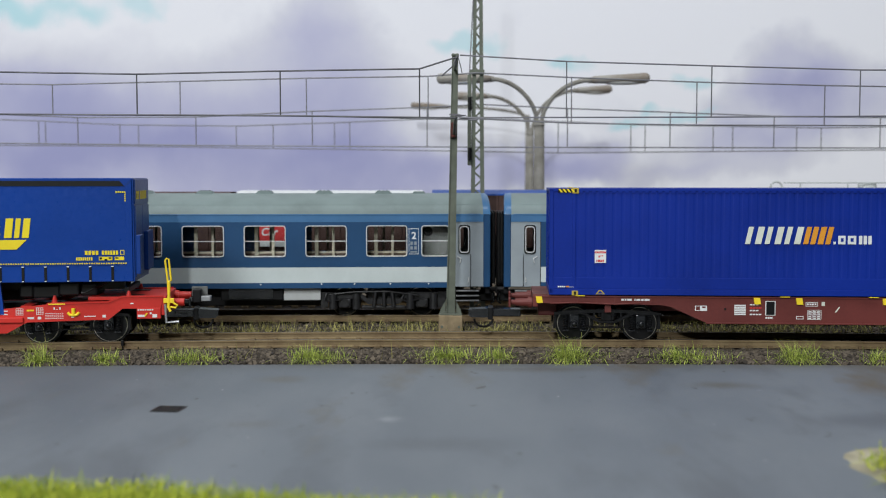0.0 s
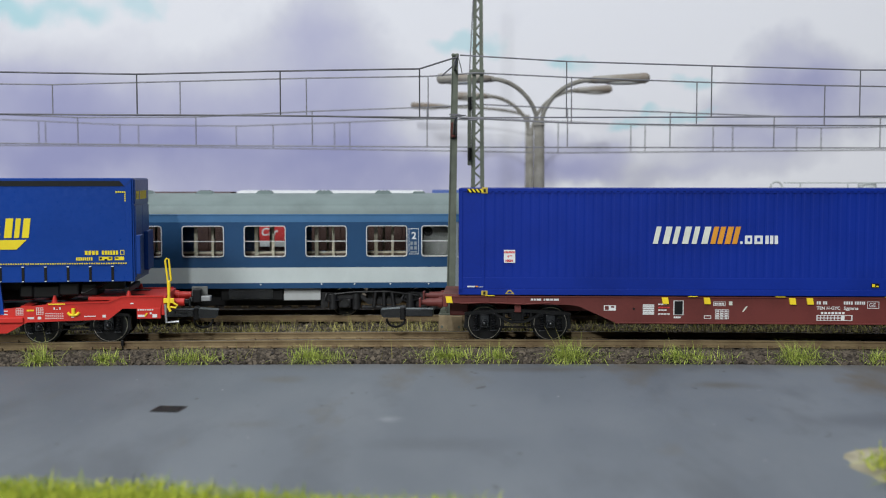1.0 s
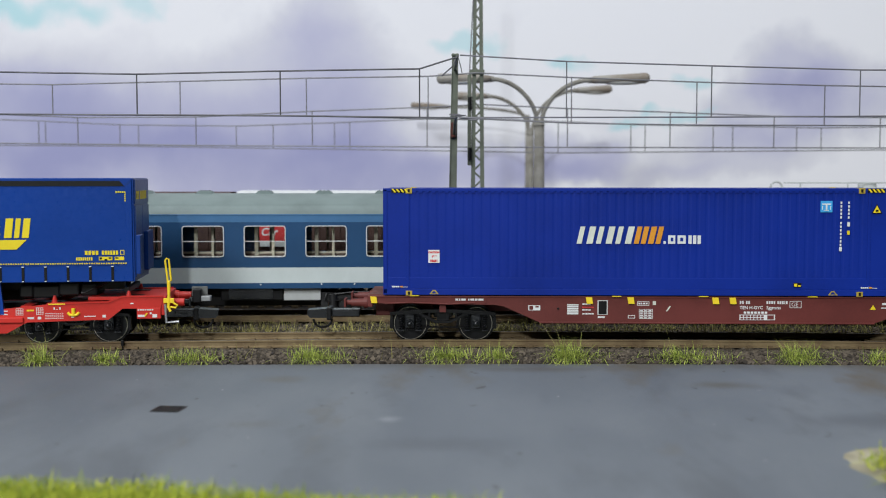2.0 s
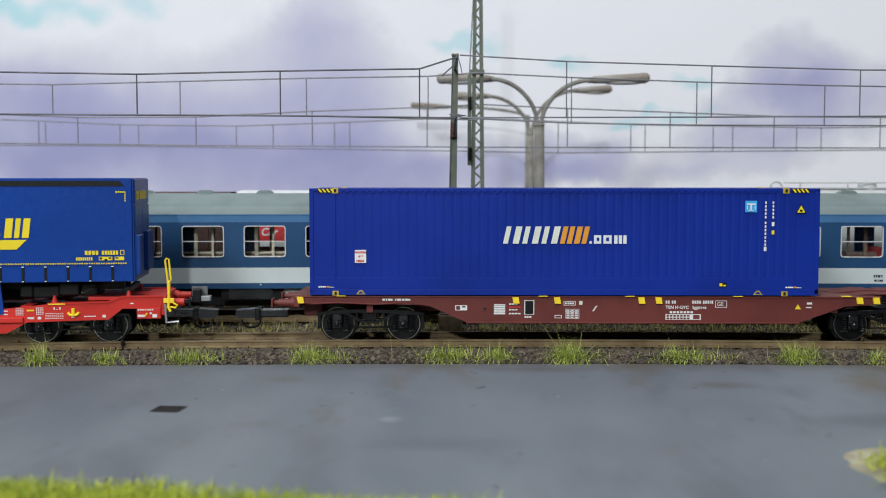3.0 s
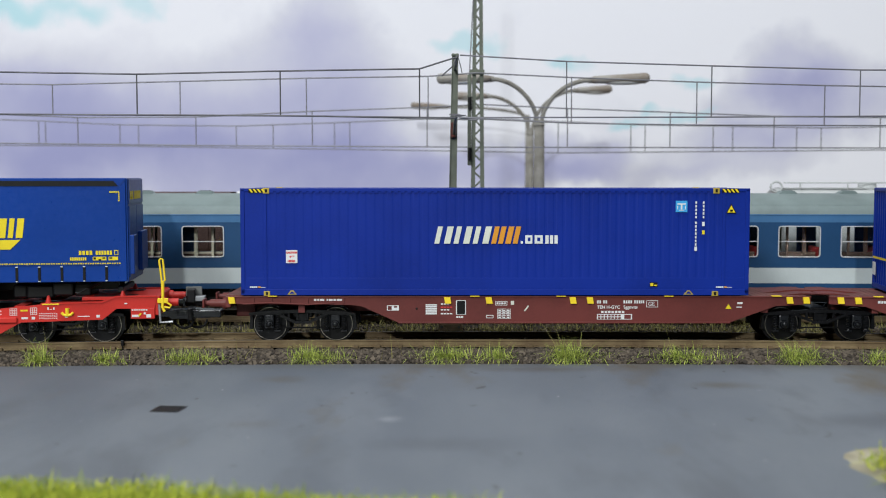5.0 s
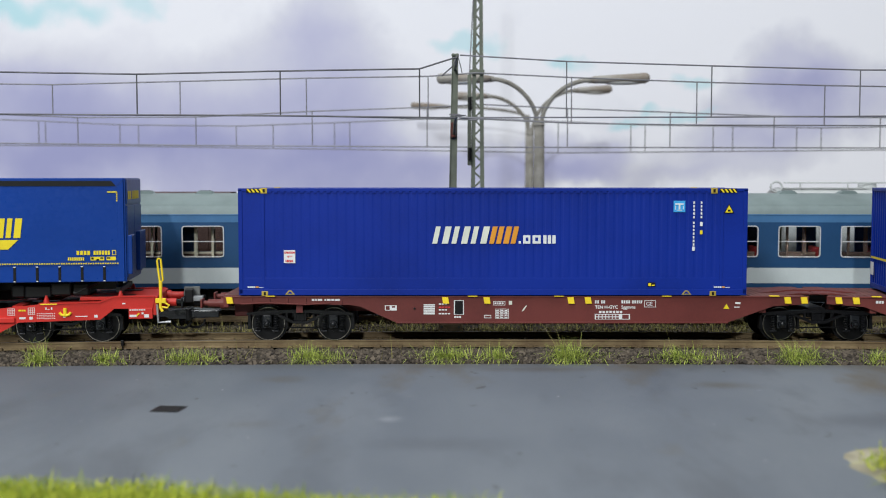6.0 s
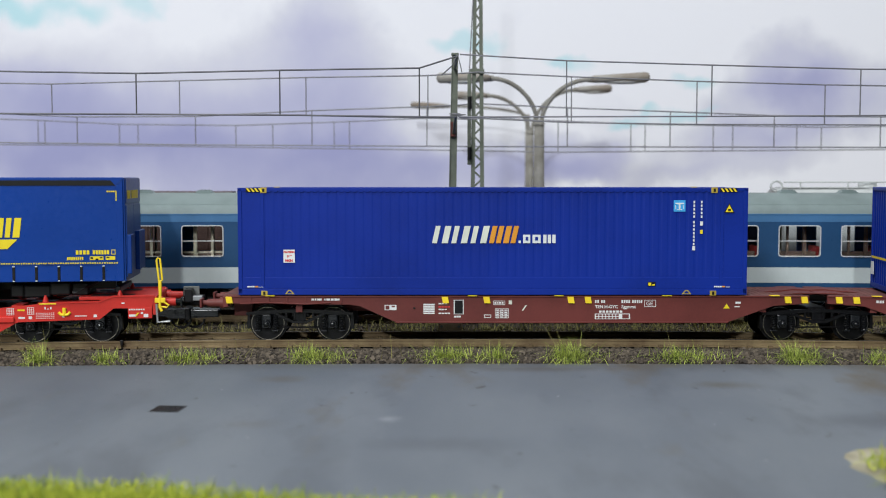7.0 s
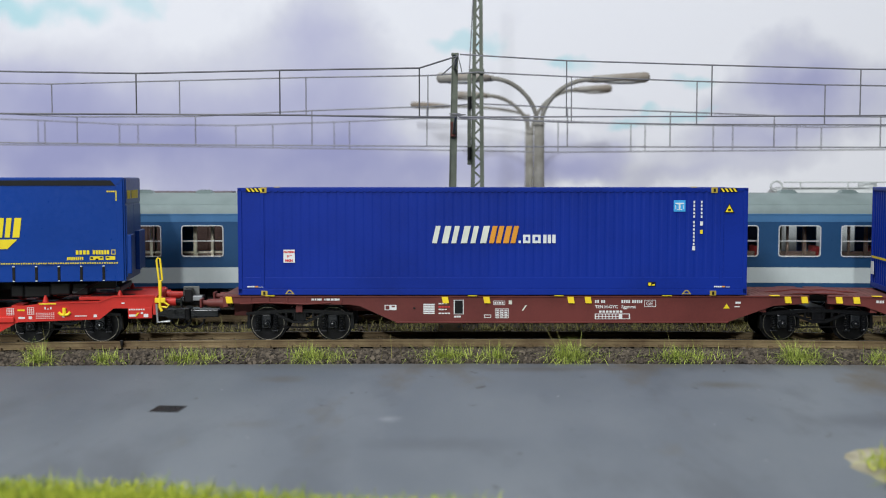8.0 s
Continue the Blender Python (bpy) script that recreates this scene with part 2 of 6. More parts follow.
def sky_print():
    """Printed clouds: white with soft violet banks and a few blue gaps, edges broken up by noise."""
    m = bpy.data.materials.new("printed_sky")
    m.use_nodes = True
    nt = m.node_tree
    b = nt.nodes["Principled BSDF"]
    b.inputs["Roughness"].default_value = 0.9
    b.inputs["Specular IOR Level"].default_value = 0.1
    co = nt.nodes.new("ShaderNodeTexCoord")

    def noise_node(scale, detail, rough=0.5):
        n = nt.nodes.new("ShaderNodeTexNoise")
        n.inputs["Scale"].default_value, n.inputs["Detail"].default_value, n.inputs["Roughness"].default_value = scale, detail, rough
        nt.links.new(co.outputs["Object"], n.inputs["Vector"])
        return n

    def math_node(op, a, c):
        n = nt.nodes.new("ShaderNodeMath")
        n.operation = op
        for i, v in enumerate((a, c)):
            if isinstance(v, (int, float)):
                n.inputs[i].default_value = v
            else:
                nt.links.new(v, n.inputs[i])
        return n.outputs[0]

    # the banks' outlines are pushed about by coarse and fine noise
    shift = co.outputs["Object"]
    for scale, detail, dx, dz in ((11, 3, 0.075, 0.055), (38, 6, 0.030, 0.026)):
        wob = nt.nodes.new("ShaderNodeVectorMath")
        wob.operation = "MULTIPLY_ADD"
        nt.links.new(noise_node(scale, detail, 0.55).outputs["Color"], wob.inputs[0])
        wob.inputs[1].default_value = (dx, 0, dz)
        back = nt.nodes.new("ShaderNodeVectorMath")
        back.operation = "SUBTRACT"
        nt.links.new(shift, back.inputs[0])
        back.inputs[1].default_value = (dx / 2, 0, dz / 2)
        nt.links.new(back.outputs[0], wob.inputs[2])
        shift = wob.outputs[0]
    flat = nt.nodes.new("ShaderNodeVectorMath")
    flat.operation = "MULTIPLY"
    nt.links.new(shift, flat.inputs[0])
    flat.inputs[1].default_value = (1, 0, 1)

    def banks(rows):
        total = 0.0
        for x, z, rx, rz, amp in rows:
            mp = nt.nodes.new("ShaderNodeMapping")
            mp.vector_type = "TEXTURE"
            mp.inputs["Location"].default_value = (x * MM, 0, z * MM)
            mp.inputs["Scale"].default_value = (rx * MM, 1, rz * MM)
            nt.links.new(flat.outputs[0], mp.inputs["Vector"])
            ln = nt.nodes.new("ShaderNodeVectorMath")
            ln.operation = "LENGTH"
            nt.links.new(mp.outputs[0], ln.inputs[0])
            mr = nt.nodes.new("ShaderNodeMapRange")
            mr.interpolation_type = "SMOOTHSTEP"
            mr.inputs["From Min"].default_value, mr.inputs["From Max"].default_value = 1.3, 0.35
            mr.inputs["To Max"].default_value = amp
            nt.links.new(ln.outputs["Value"], mr.inputs["Value"])
            total = math_node("ADD", mr.outputs[0], total)
        return total

    dark = banks((
        (-185, 82, 215, 62, 0.36), (-150, 50, 200, 34, 0.36), (-60, 54, 66, 26, 0.26), (-235, 72, 110, 36, 0.30), (-150, 88, 120, 26, 0.16),
        (-64, 104, 46, 56, 0.22), (-70, 138, 48, 22, 0.16), (-110, 120, 70, 40, 0.10), (-262, 104, 48, 22, 0.14),
        (84, 64, 40, 18, 0.50), (62, 54, 40, 14, 0.32), (15, 52, 50, 18, 0.40),
        (212, 116, 38, 26, 0.42), (208, 86, 58, 26, 0.40), (190, 60, 60, 20, 0.36), (258, 94, 48, 30, 0.34), (132, 50, 46, 10, 0.20)))
    grain = noise_node(13, 7, 0.5)
    dark = math_node("ADD", dark, math_node("MULTIPLY", math_node("SUBTRACT", grain.outputs["Fac"], 0.48), 0.6))
    r = nt.nodes.new("ShaderNodeValToRGB")
    e = r.color_ramp.elements
    e[0].position, e[0].color = 0.06, (0.88, 0.885, 0.95, 1)
    e[1].position, e[1].color = 1.0, (0.37, 0.38, 0.62, 1)
    x = e.new(0.25)
    x.color = (0.73, 0.735, 0.83, 1)
    x = e.new(0.6)
    x.color = (0.54, 0.545, 0.73, 1)
    nt.links.new(dark, r.inputs["Fac"])
    gap = banks(((-256, 156, 34, 11, 0.75), (-200, 158, 18, 8, 0.5), (22, 134, 20, 7, 0.55), (72, 122, 13, 6, 0.6), (156, 114, 12, 6, 0.5), (118, 88, 18, 5, 0.6), (155, 88, 18, 5, 0.5)))
    mix = nt.nodes.new("ShaderNodeMix")
    mix.data_type = "RGBA"
    nt.links.new(gap, mix.inputs["Factor"])
    nt.links.new(r.outputs["Color"], mix.inputs[6])
    mix.inputs[7].default_value = (0.42, 0.74, 0.82, 1)
    nt.links.new(mix.outputs[2], b.inputs["Base Color"])
    return m


SKY = sky_print()


# ---- building helpers, all in mm ----
def place(x, y, z, rx=0, ry=0, rz=0):
    return pose(x * MM, y * MM, z * MM, rx, ry, rz)


def finish(name, bm, mat, smooth=False):
    me = bpy.data.meshes.new(name)
    bmesh.ops.scale(bm, vec=(MM, MM, MM), verts=bm.verts)
    bmesh.ops.recalc_face_normals(bm, faces=bm.faces)
    if smooth:
        for f in bm.faces:
            f.smooth = len(f.verts) == 4
    bm.to_mesh(me)
    bm.free()
    me.materials.append(mat)
    return me


def part(name, bm, mat, parent, label="", smooth=False):
    ob = new(name, finish(name, bm, mat, smooth) if isinstance(bm, bmesh.types.BMesh) else bm)
    ob.parent = parent
    if label:
        tagged(ob, label)
    return ob


def thing(name, label, category, m=None, group="", kind=""):
    ob = tagged(new(name), label, category, group, kind)
    if m is not None:
        ob.matrix_world = m
    return ob


def box(x0, x1, y0, y1, z0, z1, bevel=0.0, bm=None):
    bm = bm or bmesh.new()
    v = bmesh.ops.create_cube(bm, size=1.0)["verts"]
    bmesh.ops.scale(bm, vec=(x1 - x0, y1 - y0, z1 - z0), verts=v)
    bmesh.ops.translate(bm, vec=((x0 + x1) / 2, (y0 + y1) / 2, (z0 + z1) / 2), verts=v)
    if bevel:
        es = list({e for w in v for e in w.link_edges})
        bmesh.ops.bevel(bm, geom=es, offset=bevel, segments=2, affect="EDGES", profile=0.5)
    return bm


def rod(p, q, r0, r1=None, seg=10, bm=None):
    bm = bm or bmesh.new()
    p, q = Vector(p), Vector(q)
    d = q - p
    m = Matrix.Translation((p + q) / 2) @ d.to_track_quat("Z", "Y").to_matrix().to_4x4()
    bmesh.ops.create_cone(bm, cap_ends=True, segments=seg, radius1=r0, radius2=r0 if r1 is None else r1, depth=d.length, matrix=m)
    return bm


def tube(points, r, seg=8, bm=None):
    """One swept tube through the points."""
    bm = bm or bmesh.new()
    pts = [Vector(p) for p in points]
    rings = []
    for i, p in enumerate(pts):
        d = (pts[min(i + 1, len(pts) - 1)] - pts[max(i - 1, 0)]).normalized()
        u = d.cross(Vector((0.31, 1, 0.17))).normalized()
        v = d.cross(u)
        rings.append([bm.verts.new(p + r * (math.cos(k * 2 * math.pi / seg) * u + math.sin(k * 2 * math.pi / seg) * v)) for k in range(seg)])
    for a, b in zip(rings, rings[1:]):
        for k in range(seg):
            j = (k + 1) % seg
            bm.faces.new((a[k], a[j], b[j], b[k]))
    bm.faces.new(rings[0][::-1])
    bm.faces.new(rings[-1])
    return bm


def prism(pts, y0, y1, bm=None):
    """A slab with the outline pts in x and z, from y0 to y1."""
    bm = bm or bmesh.new()
    a = [bm.verts.new((x, y0, z)) for x, z in pts]
    b = [bm.verts.new((x, y1, z)) for x, z in pts]
    bm.faces.new(a)
    bm.faces.new(b[::-1])
    for i in range(len(pts)):
        j = (i + 1) % len(pts)
        bm.faces.new((a[i], b[i], b[j], a[j]))
    return bm


def lettering(text, size, x, y, z, mat, parent, name="lettering", shear=0.0, turn=0, bold=0.0, label=""):
    """Printed words on a face that looks to -y; x, z: lower left."""
    cu = bpy.data.curves.new(name, "FONT")
    cu.body, cu.size, cu.shear, cu.offset = text, size * MM, shear, bold * MM
    tmp = new("tmp", cu)
    bpy.context.view_layer.update()
    me = bpy.data.meshes.new_from_object(tmp.evaluated_get(bpy.context.evaluated_depsgraph_get()))
    bpy.data.objects.remove(tmp)
    me.transform(place(x, y, z, 90, turn, 0))
    me.materials.clear()
    me.materials.append(mat)
    ob = new(name, me)
    ob.parent = parent
    if label:
        tagged(ob, label)
    return ob


def bars(rows, y, mat, parent, name="printed_mark", label="", lean=0.0, depth=0.06):
    """Flat printed bars (x0, x1, z0, z1) on a face that looks to -y."""
    bm = bmesh.new()
    for x0, x1, z0, z1 in rows:
        k = lean * (z1 - z0)
        prism([(x0, z0), (x1, z0), (x1 + k, z1), (x0 + k, z1)], y - depth, y + depth, bm)
    ob = part(name, bm, mat, parent, label)
    return tagged(ob, kind="stuff") if len(rows) > 3 else ob


def text_bars(x0, z, widths, h, gap):
    out = []
    for w in widths:
        out.append((x0, x0 + w, z, z + h))
        x0 += w + gap
    return out


# ---- the line of the front track ----
def on_track(s, lift=0.0, half=0.0, radius=RAD1, y=0.0):
    """The pose on the track at s mm from X0; half: half the distance of the pivots of a body that spans the bend."""
    a = s / radius
    return place(X0 + radius * math.sin(a), y - radius + radius * math.cos(a) - half * half / (2 * radius), lift, 0, 0, -math.degrees(a))


# ---- room and layout ----
def slab(name, dims, mat, label, category, kind="structure"):
    ob = new(name, finish(name, box(*dims), mat))
    return tagged(ob, label, category, "", kind)


slab("floor", (-2200, 2200, -4000, 560, -760, -720), FLOOR_WOOD, "brown floor of the hobby room", "floor")
slab("ceiling", (-2200, 2200, -4000, 560, 2100, 2140), WALL_PAINT, "plain pale ceiling of the room", "ceiling")
slab("wall_north", (-2200, 2200, 520, 560, -720, 2100), WALL_PAINT, "plain painted wall behind the layout", "wall")
slab("wall_south", (-2200, 2200, -4000, -3960, -720, 2100), WALL_PAINT, "plain painted wall facing the layout", "wall")
slab("wall_west", (-2200, -2160, -3960, 520, -720, 2100), WALL_PAINT, "plain painted side wall", "wall")
slab("wall_east", (2160, 2200, -3960, 520, -720, 2100), WALL_PAINT, "plain painted side wall", "wall")


def ground_sheet():
    """Layout ground with a gentle, uneven surface."""
    bm = bmesh.new()
    bmesh.ops.create_grid(bm, x_segments=120, y_segments=80, size=0.5)
    for v in bm.verts:
        x, y = v.co.x * 900, v.co.y * 640
        n = noise.noise(Vector((x * 0.02, y * 0.03, 0)))
        v.co = (x, y, -5.6 + 0.35 * n)
    return tagged(new("ground", finish("ground", bm, EARTH)), "brown earth ground of the model layout", "ground", "", "structure")


ground_sheet()
table = thing("layout_table", "wooden baseboard table carrying the model railway", "table")
part("tabletop", box(-455, 455, -322, 330, -30, -8), TABLE_WOOD, table)
for lx in (-420, 420):
    for ly in (-290, 300):
        part("leg", box(lx - 25, lx + 25, ly - 25, ly + 25, -720, -30, 2), TABLE_WOOD, table)

# printed sky board
sky = new("backdrop", finish("backdrop", box(-455, 455, 318, 324, -10, 420), SKY))
tagged(sky, "printed cloudy sky board behind the layout", "backdrop", "", "structure")


def road():
    """Smooth grey yard; its front edge wanders."""
    bm = bmesh.new()
    xs = [i * 11 - 440 for i in range(81)]
    rows = []
    for x in xs:
        far = -24.9 + 0.6 * noise.noise(Vector((x * 0.05, 3, 0)))
        near = -300.0
        rows.append([bm.verts.new((x, far + (near - far) * k / 24, -4.5 - (0.6 if k == 0 else 0))) for k in range(25)])
    for a, b in zip(rows, rows[1:]):
        for k in range(24):
            bm.faces.new((a[k], b[k], b[k + 1], a[k + 1]))
    return tagged(new("road", finish("road", bm, ASPHALT)), "smooth grey painted asphalt yard with faint stains", "road", "", "structure")


road()


def ballast_bed(name, y, radius, x_from, x_to):
    bm = bmesh.new()
    prof = [(-26, -5.4), (-19, -3.2), (19, -3.2), (26, -5.4)]
    prev = None
    n = 60
    for i in range(n + 1):
        s = x_from + (x_to - x_from) * i / n
        m = on_track(s, 0, 0, radius, y)
        row = [bm.verts.new(m @ Vector((0, py * MM, pz * MM)) / MM) for py, pz in prof]
        if prev:
            for k in range(3):
                bm.faces.new((prev[k], row[k], row[k + 1], prev[k + 1]))
        prev = row
    return tagged(new(name, finish(name, bm, BALLAST_BASE)), "dark brown ballast bed under the rails", "ballast", "", "structure")


RAIL_PROFILE = [(-1.0, -2.3), (1.0, -2.3), (1.0, -1.95), (0.28, -1.7), (0.28, -0.75), (0.5, -0.5), (0.5, -0.08), (0.38, 0), (-0.38, 0), (-0.5, -0.08), (-0.5, -0.5), (-0.28, -0.75), (-0.28, -1.7), (-1.0, -1.95)]


def rail_track(y, radius, x_from, x_to, label):
    t = thing("railway_track", label, "railway track", None, "", "structure")
    for side in (-8.75, 8.75):
        for nm, prof, mat in (("rail", RAIL_PROFILE, RAIL), ("rail_head", [(-0.42, 0.0), (0.42, 0.0), (0.3, 0.06), (-0.3, 0.06)], RAIL_TOP)):
            bm = bmesh.new()
            prev = None
            for i in range(61):
                m = on_track(x_from + (x_to - x_from) * i / 60, 0, 0, radius, y)
                row = [bm.verts.new(m @ Vector((0, (side + py) * MM, pz * MM)) / MM) for py, pz in prof]
                if prev:
                    for k in range(len(prof)):
                        j = (k + 1) % len(prof)
                        bm.faces.new((prev[k], row[k], row[j], prev[j]))
                prev = row
            part(nm, bm, mat, t)
    sleeper = finish("sleeper", box(-1.45, 1.45, -11.0, 11.0, -4.4, -2.3, 0.15), SLEEPER)
    clip = bmesh.new()
    for side in (-8.75, 8.75):
        for k in (-1.35, 1.35):
            box(-0.7, 0.7, side + k - 0.55, side + k + 0.55, -2.35, -1.55, 0.12, clip)
    clip = finish("rail_clip", clip, RAIL)
    s = x_from
    while s < x_to:
        wob = random.uniform(-0.2, 0.2)
        m = on_track(s + wob, 0, 0, radius, y)
        for nm, me in (("sleeper", sleeper), ("rail_clip", clip)):
            ob = part(nm, me, None, t)
            ob.matrix_world = m
        s += 6.9
    return t


ballast_bed("ballast_1", 0, RAD1, -330, 330)
ballast_bed("ballast_2", 62, 3000, -330, 330)
ballast_bed("ballast_3", 113, 3000, -330, 330)
rail_track(0, RAD1, -300, 300, "brown rusty rails on dark wooden sleepers")
rail_track(62, 3000, -300, 300, "brown rusty rails beside weedy ballast")
rail_track(113, 3000, -300, 300, "rusty rails behind the standing coaches")


def scatter_stones(name, count, y0, y1, z, x0, x1, size, seed, bend=True):
    rng = random.Random(seed)
    verts, faces = [], []
    base = [(-1, -1, -1), (1, -1, -1), (1, 1, -1), (-1, 1, -1), (-1, -1, 1), (1, -1, 1), (1, 1, 1), (-1, 1, 1)]
    quads = [(0, 3, 2, 1), (4, 5, 6, 7), (0, 1, 5, 4), (1, 2, 6, 5), (2, 3, 7, 6), (3, 0, 4, 7)]
    for _ in range(count):
        x, y = rng.uniform(x0, x1), rng.uniform(y0, y1)
        sag = ((x - X0) ** 2) / (2 * RAD1) if bend else 0
        r = size * rng.uniform(0.5, 1.25)
        q = Euler([rng.uniform(0, 6) for _ in range(3)]).to_matrix()
        o = len(verts)
        zz = z(y) if callable(z) else z
        for b in base:
            p = q @ Vector([c * r * rng.uniform(0.55, 1.0) for c in b])
            verts.append(((x + p.x) * MM, (y - sag + p.y) * MM, (zz + p.z) * MM))
        faces += [tuple(o + i for i in f) for f in quads]
    me = bpy.data.meshes.new(name)
    me.from_pydata(verts, [], faces)
    me.materials.append(STONE)
    return tagged(new(name, me), "dark grey-brown crushed stone ballast beside the rails", "gravel", "", "stuff")


def shoulder(y):
    return -3.05 if y > -19 else -3.05 + (y + 19) * 0.28


scatter_stones("ballast_stones", 13000, -25.0, -10.0, shoulder, -215, 215, 0.62, 1)
scatter_stones("ballast_stones_between_rails", 3000, -7.5, 7.5, -3.3, -200, 200, 0.6, 2)
scatter_stones("ballast_stones_behind", 6000, 10, 62, -3.6, -230, 230, 0.7, 3, False)


def grass_blades(name, spots, mat, label, seed, bend=True, width=0.16, lean=1.5):
    """Many thin bent blades; spots: (x, y, z, count, spread x, spread y, height)."""
    rng = random.Random(seed)
    verts, faces = [], []
    for x, y, z, n, sx, sy, h in spots:
        for _ in range(n):
            bx, by = x + rng.gauss(0, sx), y + rng.gauss(0, sy)
            sag = ((bx - X0) ** 2) / (2 * RAD1) if bend else 0
            a, tilt = rng.uniform(0, 6.283), rng.uniform(0.1 * lean, lean)
            hh = h * rng.uniform(0.35, 1.1)
            w = width * rng.uniform(0.6, 1.2)
            o = len(verts)
            dx, dy = math.cos(a), math.sin(a)
            wx, wy = (-dy, dx) if abs(dy) < 0.9 else (1, 0)
            for k, ww in ((0, 1), (0.45, 0.8), (1, 0.15)):
                r = hh * k * math.sin(tilt) * (0.6 + 0.6 * k)
                zz = z + hh * k * math.cos(tilt * (0.5 + 0.6 * k))
                cx, cy = bx + dx * r, by - sag + dy * r
                verts.append(((cx - w * ww * wx) * MM, (cy - w * ww * wy) * MM, zz * MM))
                verts.append(((cx + w * ww * wx) * MM, (cy + w * ww * wy) * MM, zz * MM))
            faces += [(o, o + 1, o + 3, o + 2), (o + 2, o + 3, o + 5, o + 4)]
    me = bpy.data.meshes.new(name)
    me.from_pydata(verts, [], faces)
    me.materials.append(mat)
    return tagged(new(name, me), label, "grass", "", "stuff")


def tuft_spots():
    """Tufts along the ballast shoulder: x of each, with its count and height."""
    out = []
    for x, n, h, sx in ((-121.4, 80, 7.5, 2.6), (-101.5, 75, 5.0, 3.2), (-77.8, 110, 5.5, 6.0), (-40.5, 130, 6.5, 5.0), (0.2, 150, 6.0, 6.0), (16.3, 80, 6.0, 3.0), (37.5, 130, 8.0, 4.5), (71.4, 140, 6.0, 6.5), (106.1, 110, 8.0, 4.0), (131.9, 80, 6.0, 4.0)):
        out.extend(((x, -22.3, -4.4, int(n * 2.2), sx * 0.55, 0.9, h * 1.05),
                   (x + sx * 0.6, -23.2, -4.5, int(n * 1.9), sx * 0.95, 0.9, h * 0.9)))
    return out


grass_blades("grass_tufts", tuft_spots(), GRASS, "bright green grass tufts beside the front rail", 5, True, 0.095, 2.0)
rng = random.Random(9)
grass_blades("dry_straws", [(x, -23, -4.6, 4, 2.0, 1.0, h) for x, h in ((-121.0, 12), (-60, 9), (34.5, 12.5), (68, 10), (106, 13), (-15, 10))], GRASS_DRY, "long dry straws among the grass tufts", 12, True, 0.1, 0.9)
grass_blades("dry_grass", [(rng.uniform(-190, 190), rng.uniform(13, 47), -4.4, 26, 3.5, 2.5, rng.uniform(2.5, 6.5)) for _ in range(520)], GRASS_DRY, "dry olive grass between the two tracks", 6, False, 0.13)


def verge_edge(x):
    """Far edge of the grass in front, as y at each x."""
    return -158.0 - 0.17 * max(0.0, x + 90) - 6 * noise.noise(Vector((x * 0.03, 1, 0)))


def verge_mound():
    bm = bmesh.new()
    prev = None
    for i in range(61):
        x = -200 + i * 4.2
        e = verge_edge(x)
        row = [bm.verts.new((x, e - d, -4.55 + (1.6 * min(1, d / 8.0)))) for d in (0, 2, 5, 9, 30, 90, 160)]
        if prev:
            for k in range(6):
                bm.faces.new((prev[k], row[k], row[k + 1], prev[k + 1]))
        prev = row
    return tagged(new("grass_verge", finish("grass_verge", bm, GRASS_MAT)), "bright green grass verge before the yard", "grass", "", "structure")


verge_mound()
spots = []
for i in range(1500):
    x = rng.uniform(-110, 25)
    spots.append((x, verge_edge(x) - 2 - abs(rng.gauss(0, 16)), -3.2, 16, 2.4, 2.4, rng.choice((0.9, 1.1, 1.3, 1.3, 1.5, 1.5, 1.8, 1.8, 3.0))))
grass_blades("verge_blades", spots, VERGE_GRASS, "bright green static grass in front of the yard", 7, False, 0.13, 1.5)


def corner_patch():
    bm = bmesh.new()
    c = bm.verts.new((95, -146, -3.7))
    ring = []
    for i in range(28):
        a = i / 28 * 6.283
        r = 1 + 0.3 * noise.noise(Vector((math.cos(a) * 2, math.sin(a) * 2, 5)))
        ring.append(bm.verts.new((95 + 18 * r * math.cos(a), -146 + 16 * r * math.sin(a), -4.55)))
    for i in range(28):
        bm.faces.new((c, ring[i], ring[(i + 1) % 28]))
    return tagged(new("sand_patch", finish("sand_patch", bm, material("pale_sand", (0.36, 0.33, 0.24), 0.95, spread=0.2, scale=150, bump=0.5))), "pale sandy island edge with grass on the yard", "sand", "", "structure")


corner_patch()
grass_blades("corner_grass", [(rng.uniform(82, 112), rng.uniform(-163, -143), -3.6, 12, 1.6, 1.6, 3.8) for _ in range(160)], VERGE_GRASS, "bright green grass on the sandy island", 8, False, 0.16)


def hatch_cover():
    t = thing("drain_cover", "dark square drain grate set flush in the grey yard", "drain cover", place(-66.0, -93.0, -4.5, 0, 0, -6))
    part("frame", box(-3.6, 3.6, -3.5, 3.5, -0.3, 0.10, 0.04), BOGIE_BLACK, t)
    for i in range(8):
        part("slat", box(-3.2, 3.2, -3.15 + i * 0.8, -2.7 + i * 0.8, 0.08, 0.2), BLACK, t)


hatch_cover()


def track_peg():
    """Short black contact peg that stands just before the front rail."""
    t = thing("track_peg", "short black peg beside the front rail", "peg", place(-99.9, -14.4, 0))
    part("stem", rod((0, 0, -3.8), (0, 0, -0.9), 0.22, 0.22, 10), BLACK, t)
    part("cap", box(-0.42, 0.42, -0.4, 0.4, -1.2, 0.5, 0.1), BLACK, t)


track_peg()


# ---- wagons ----
WHEEL_R = 5.2
KEYED = []


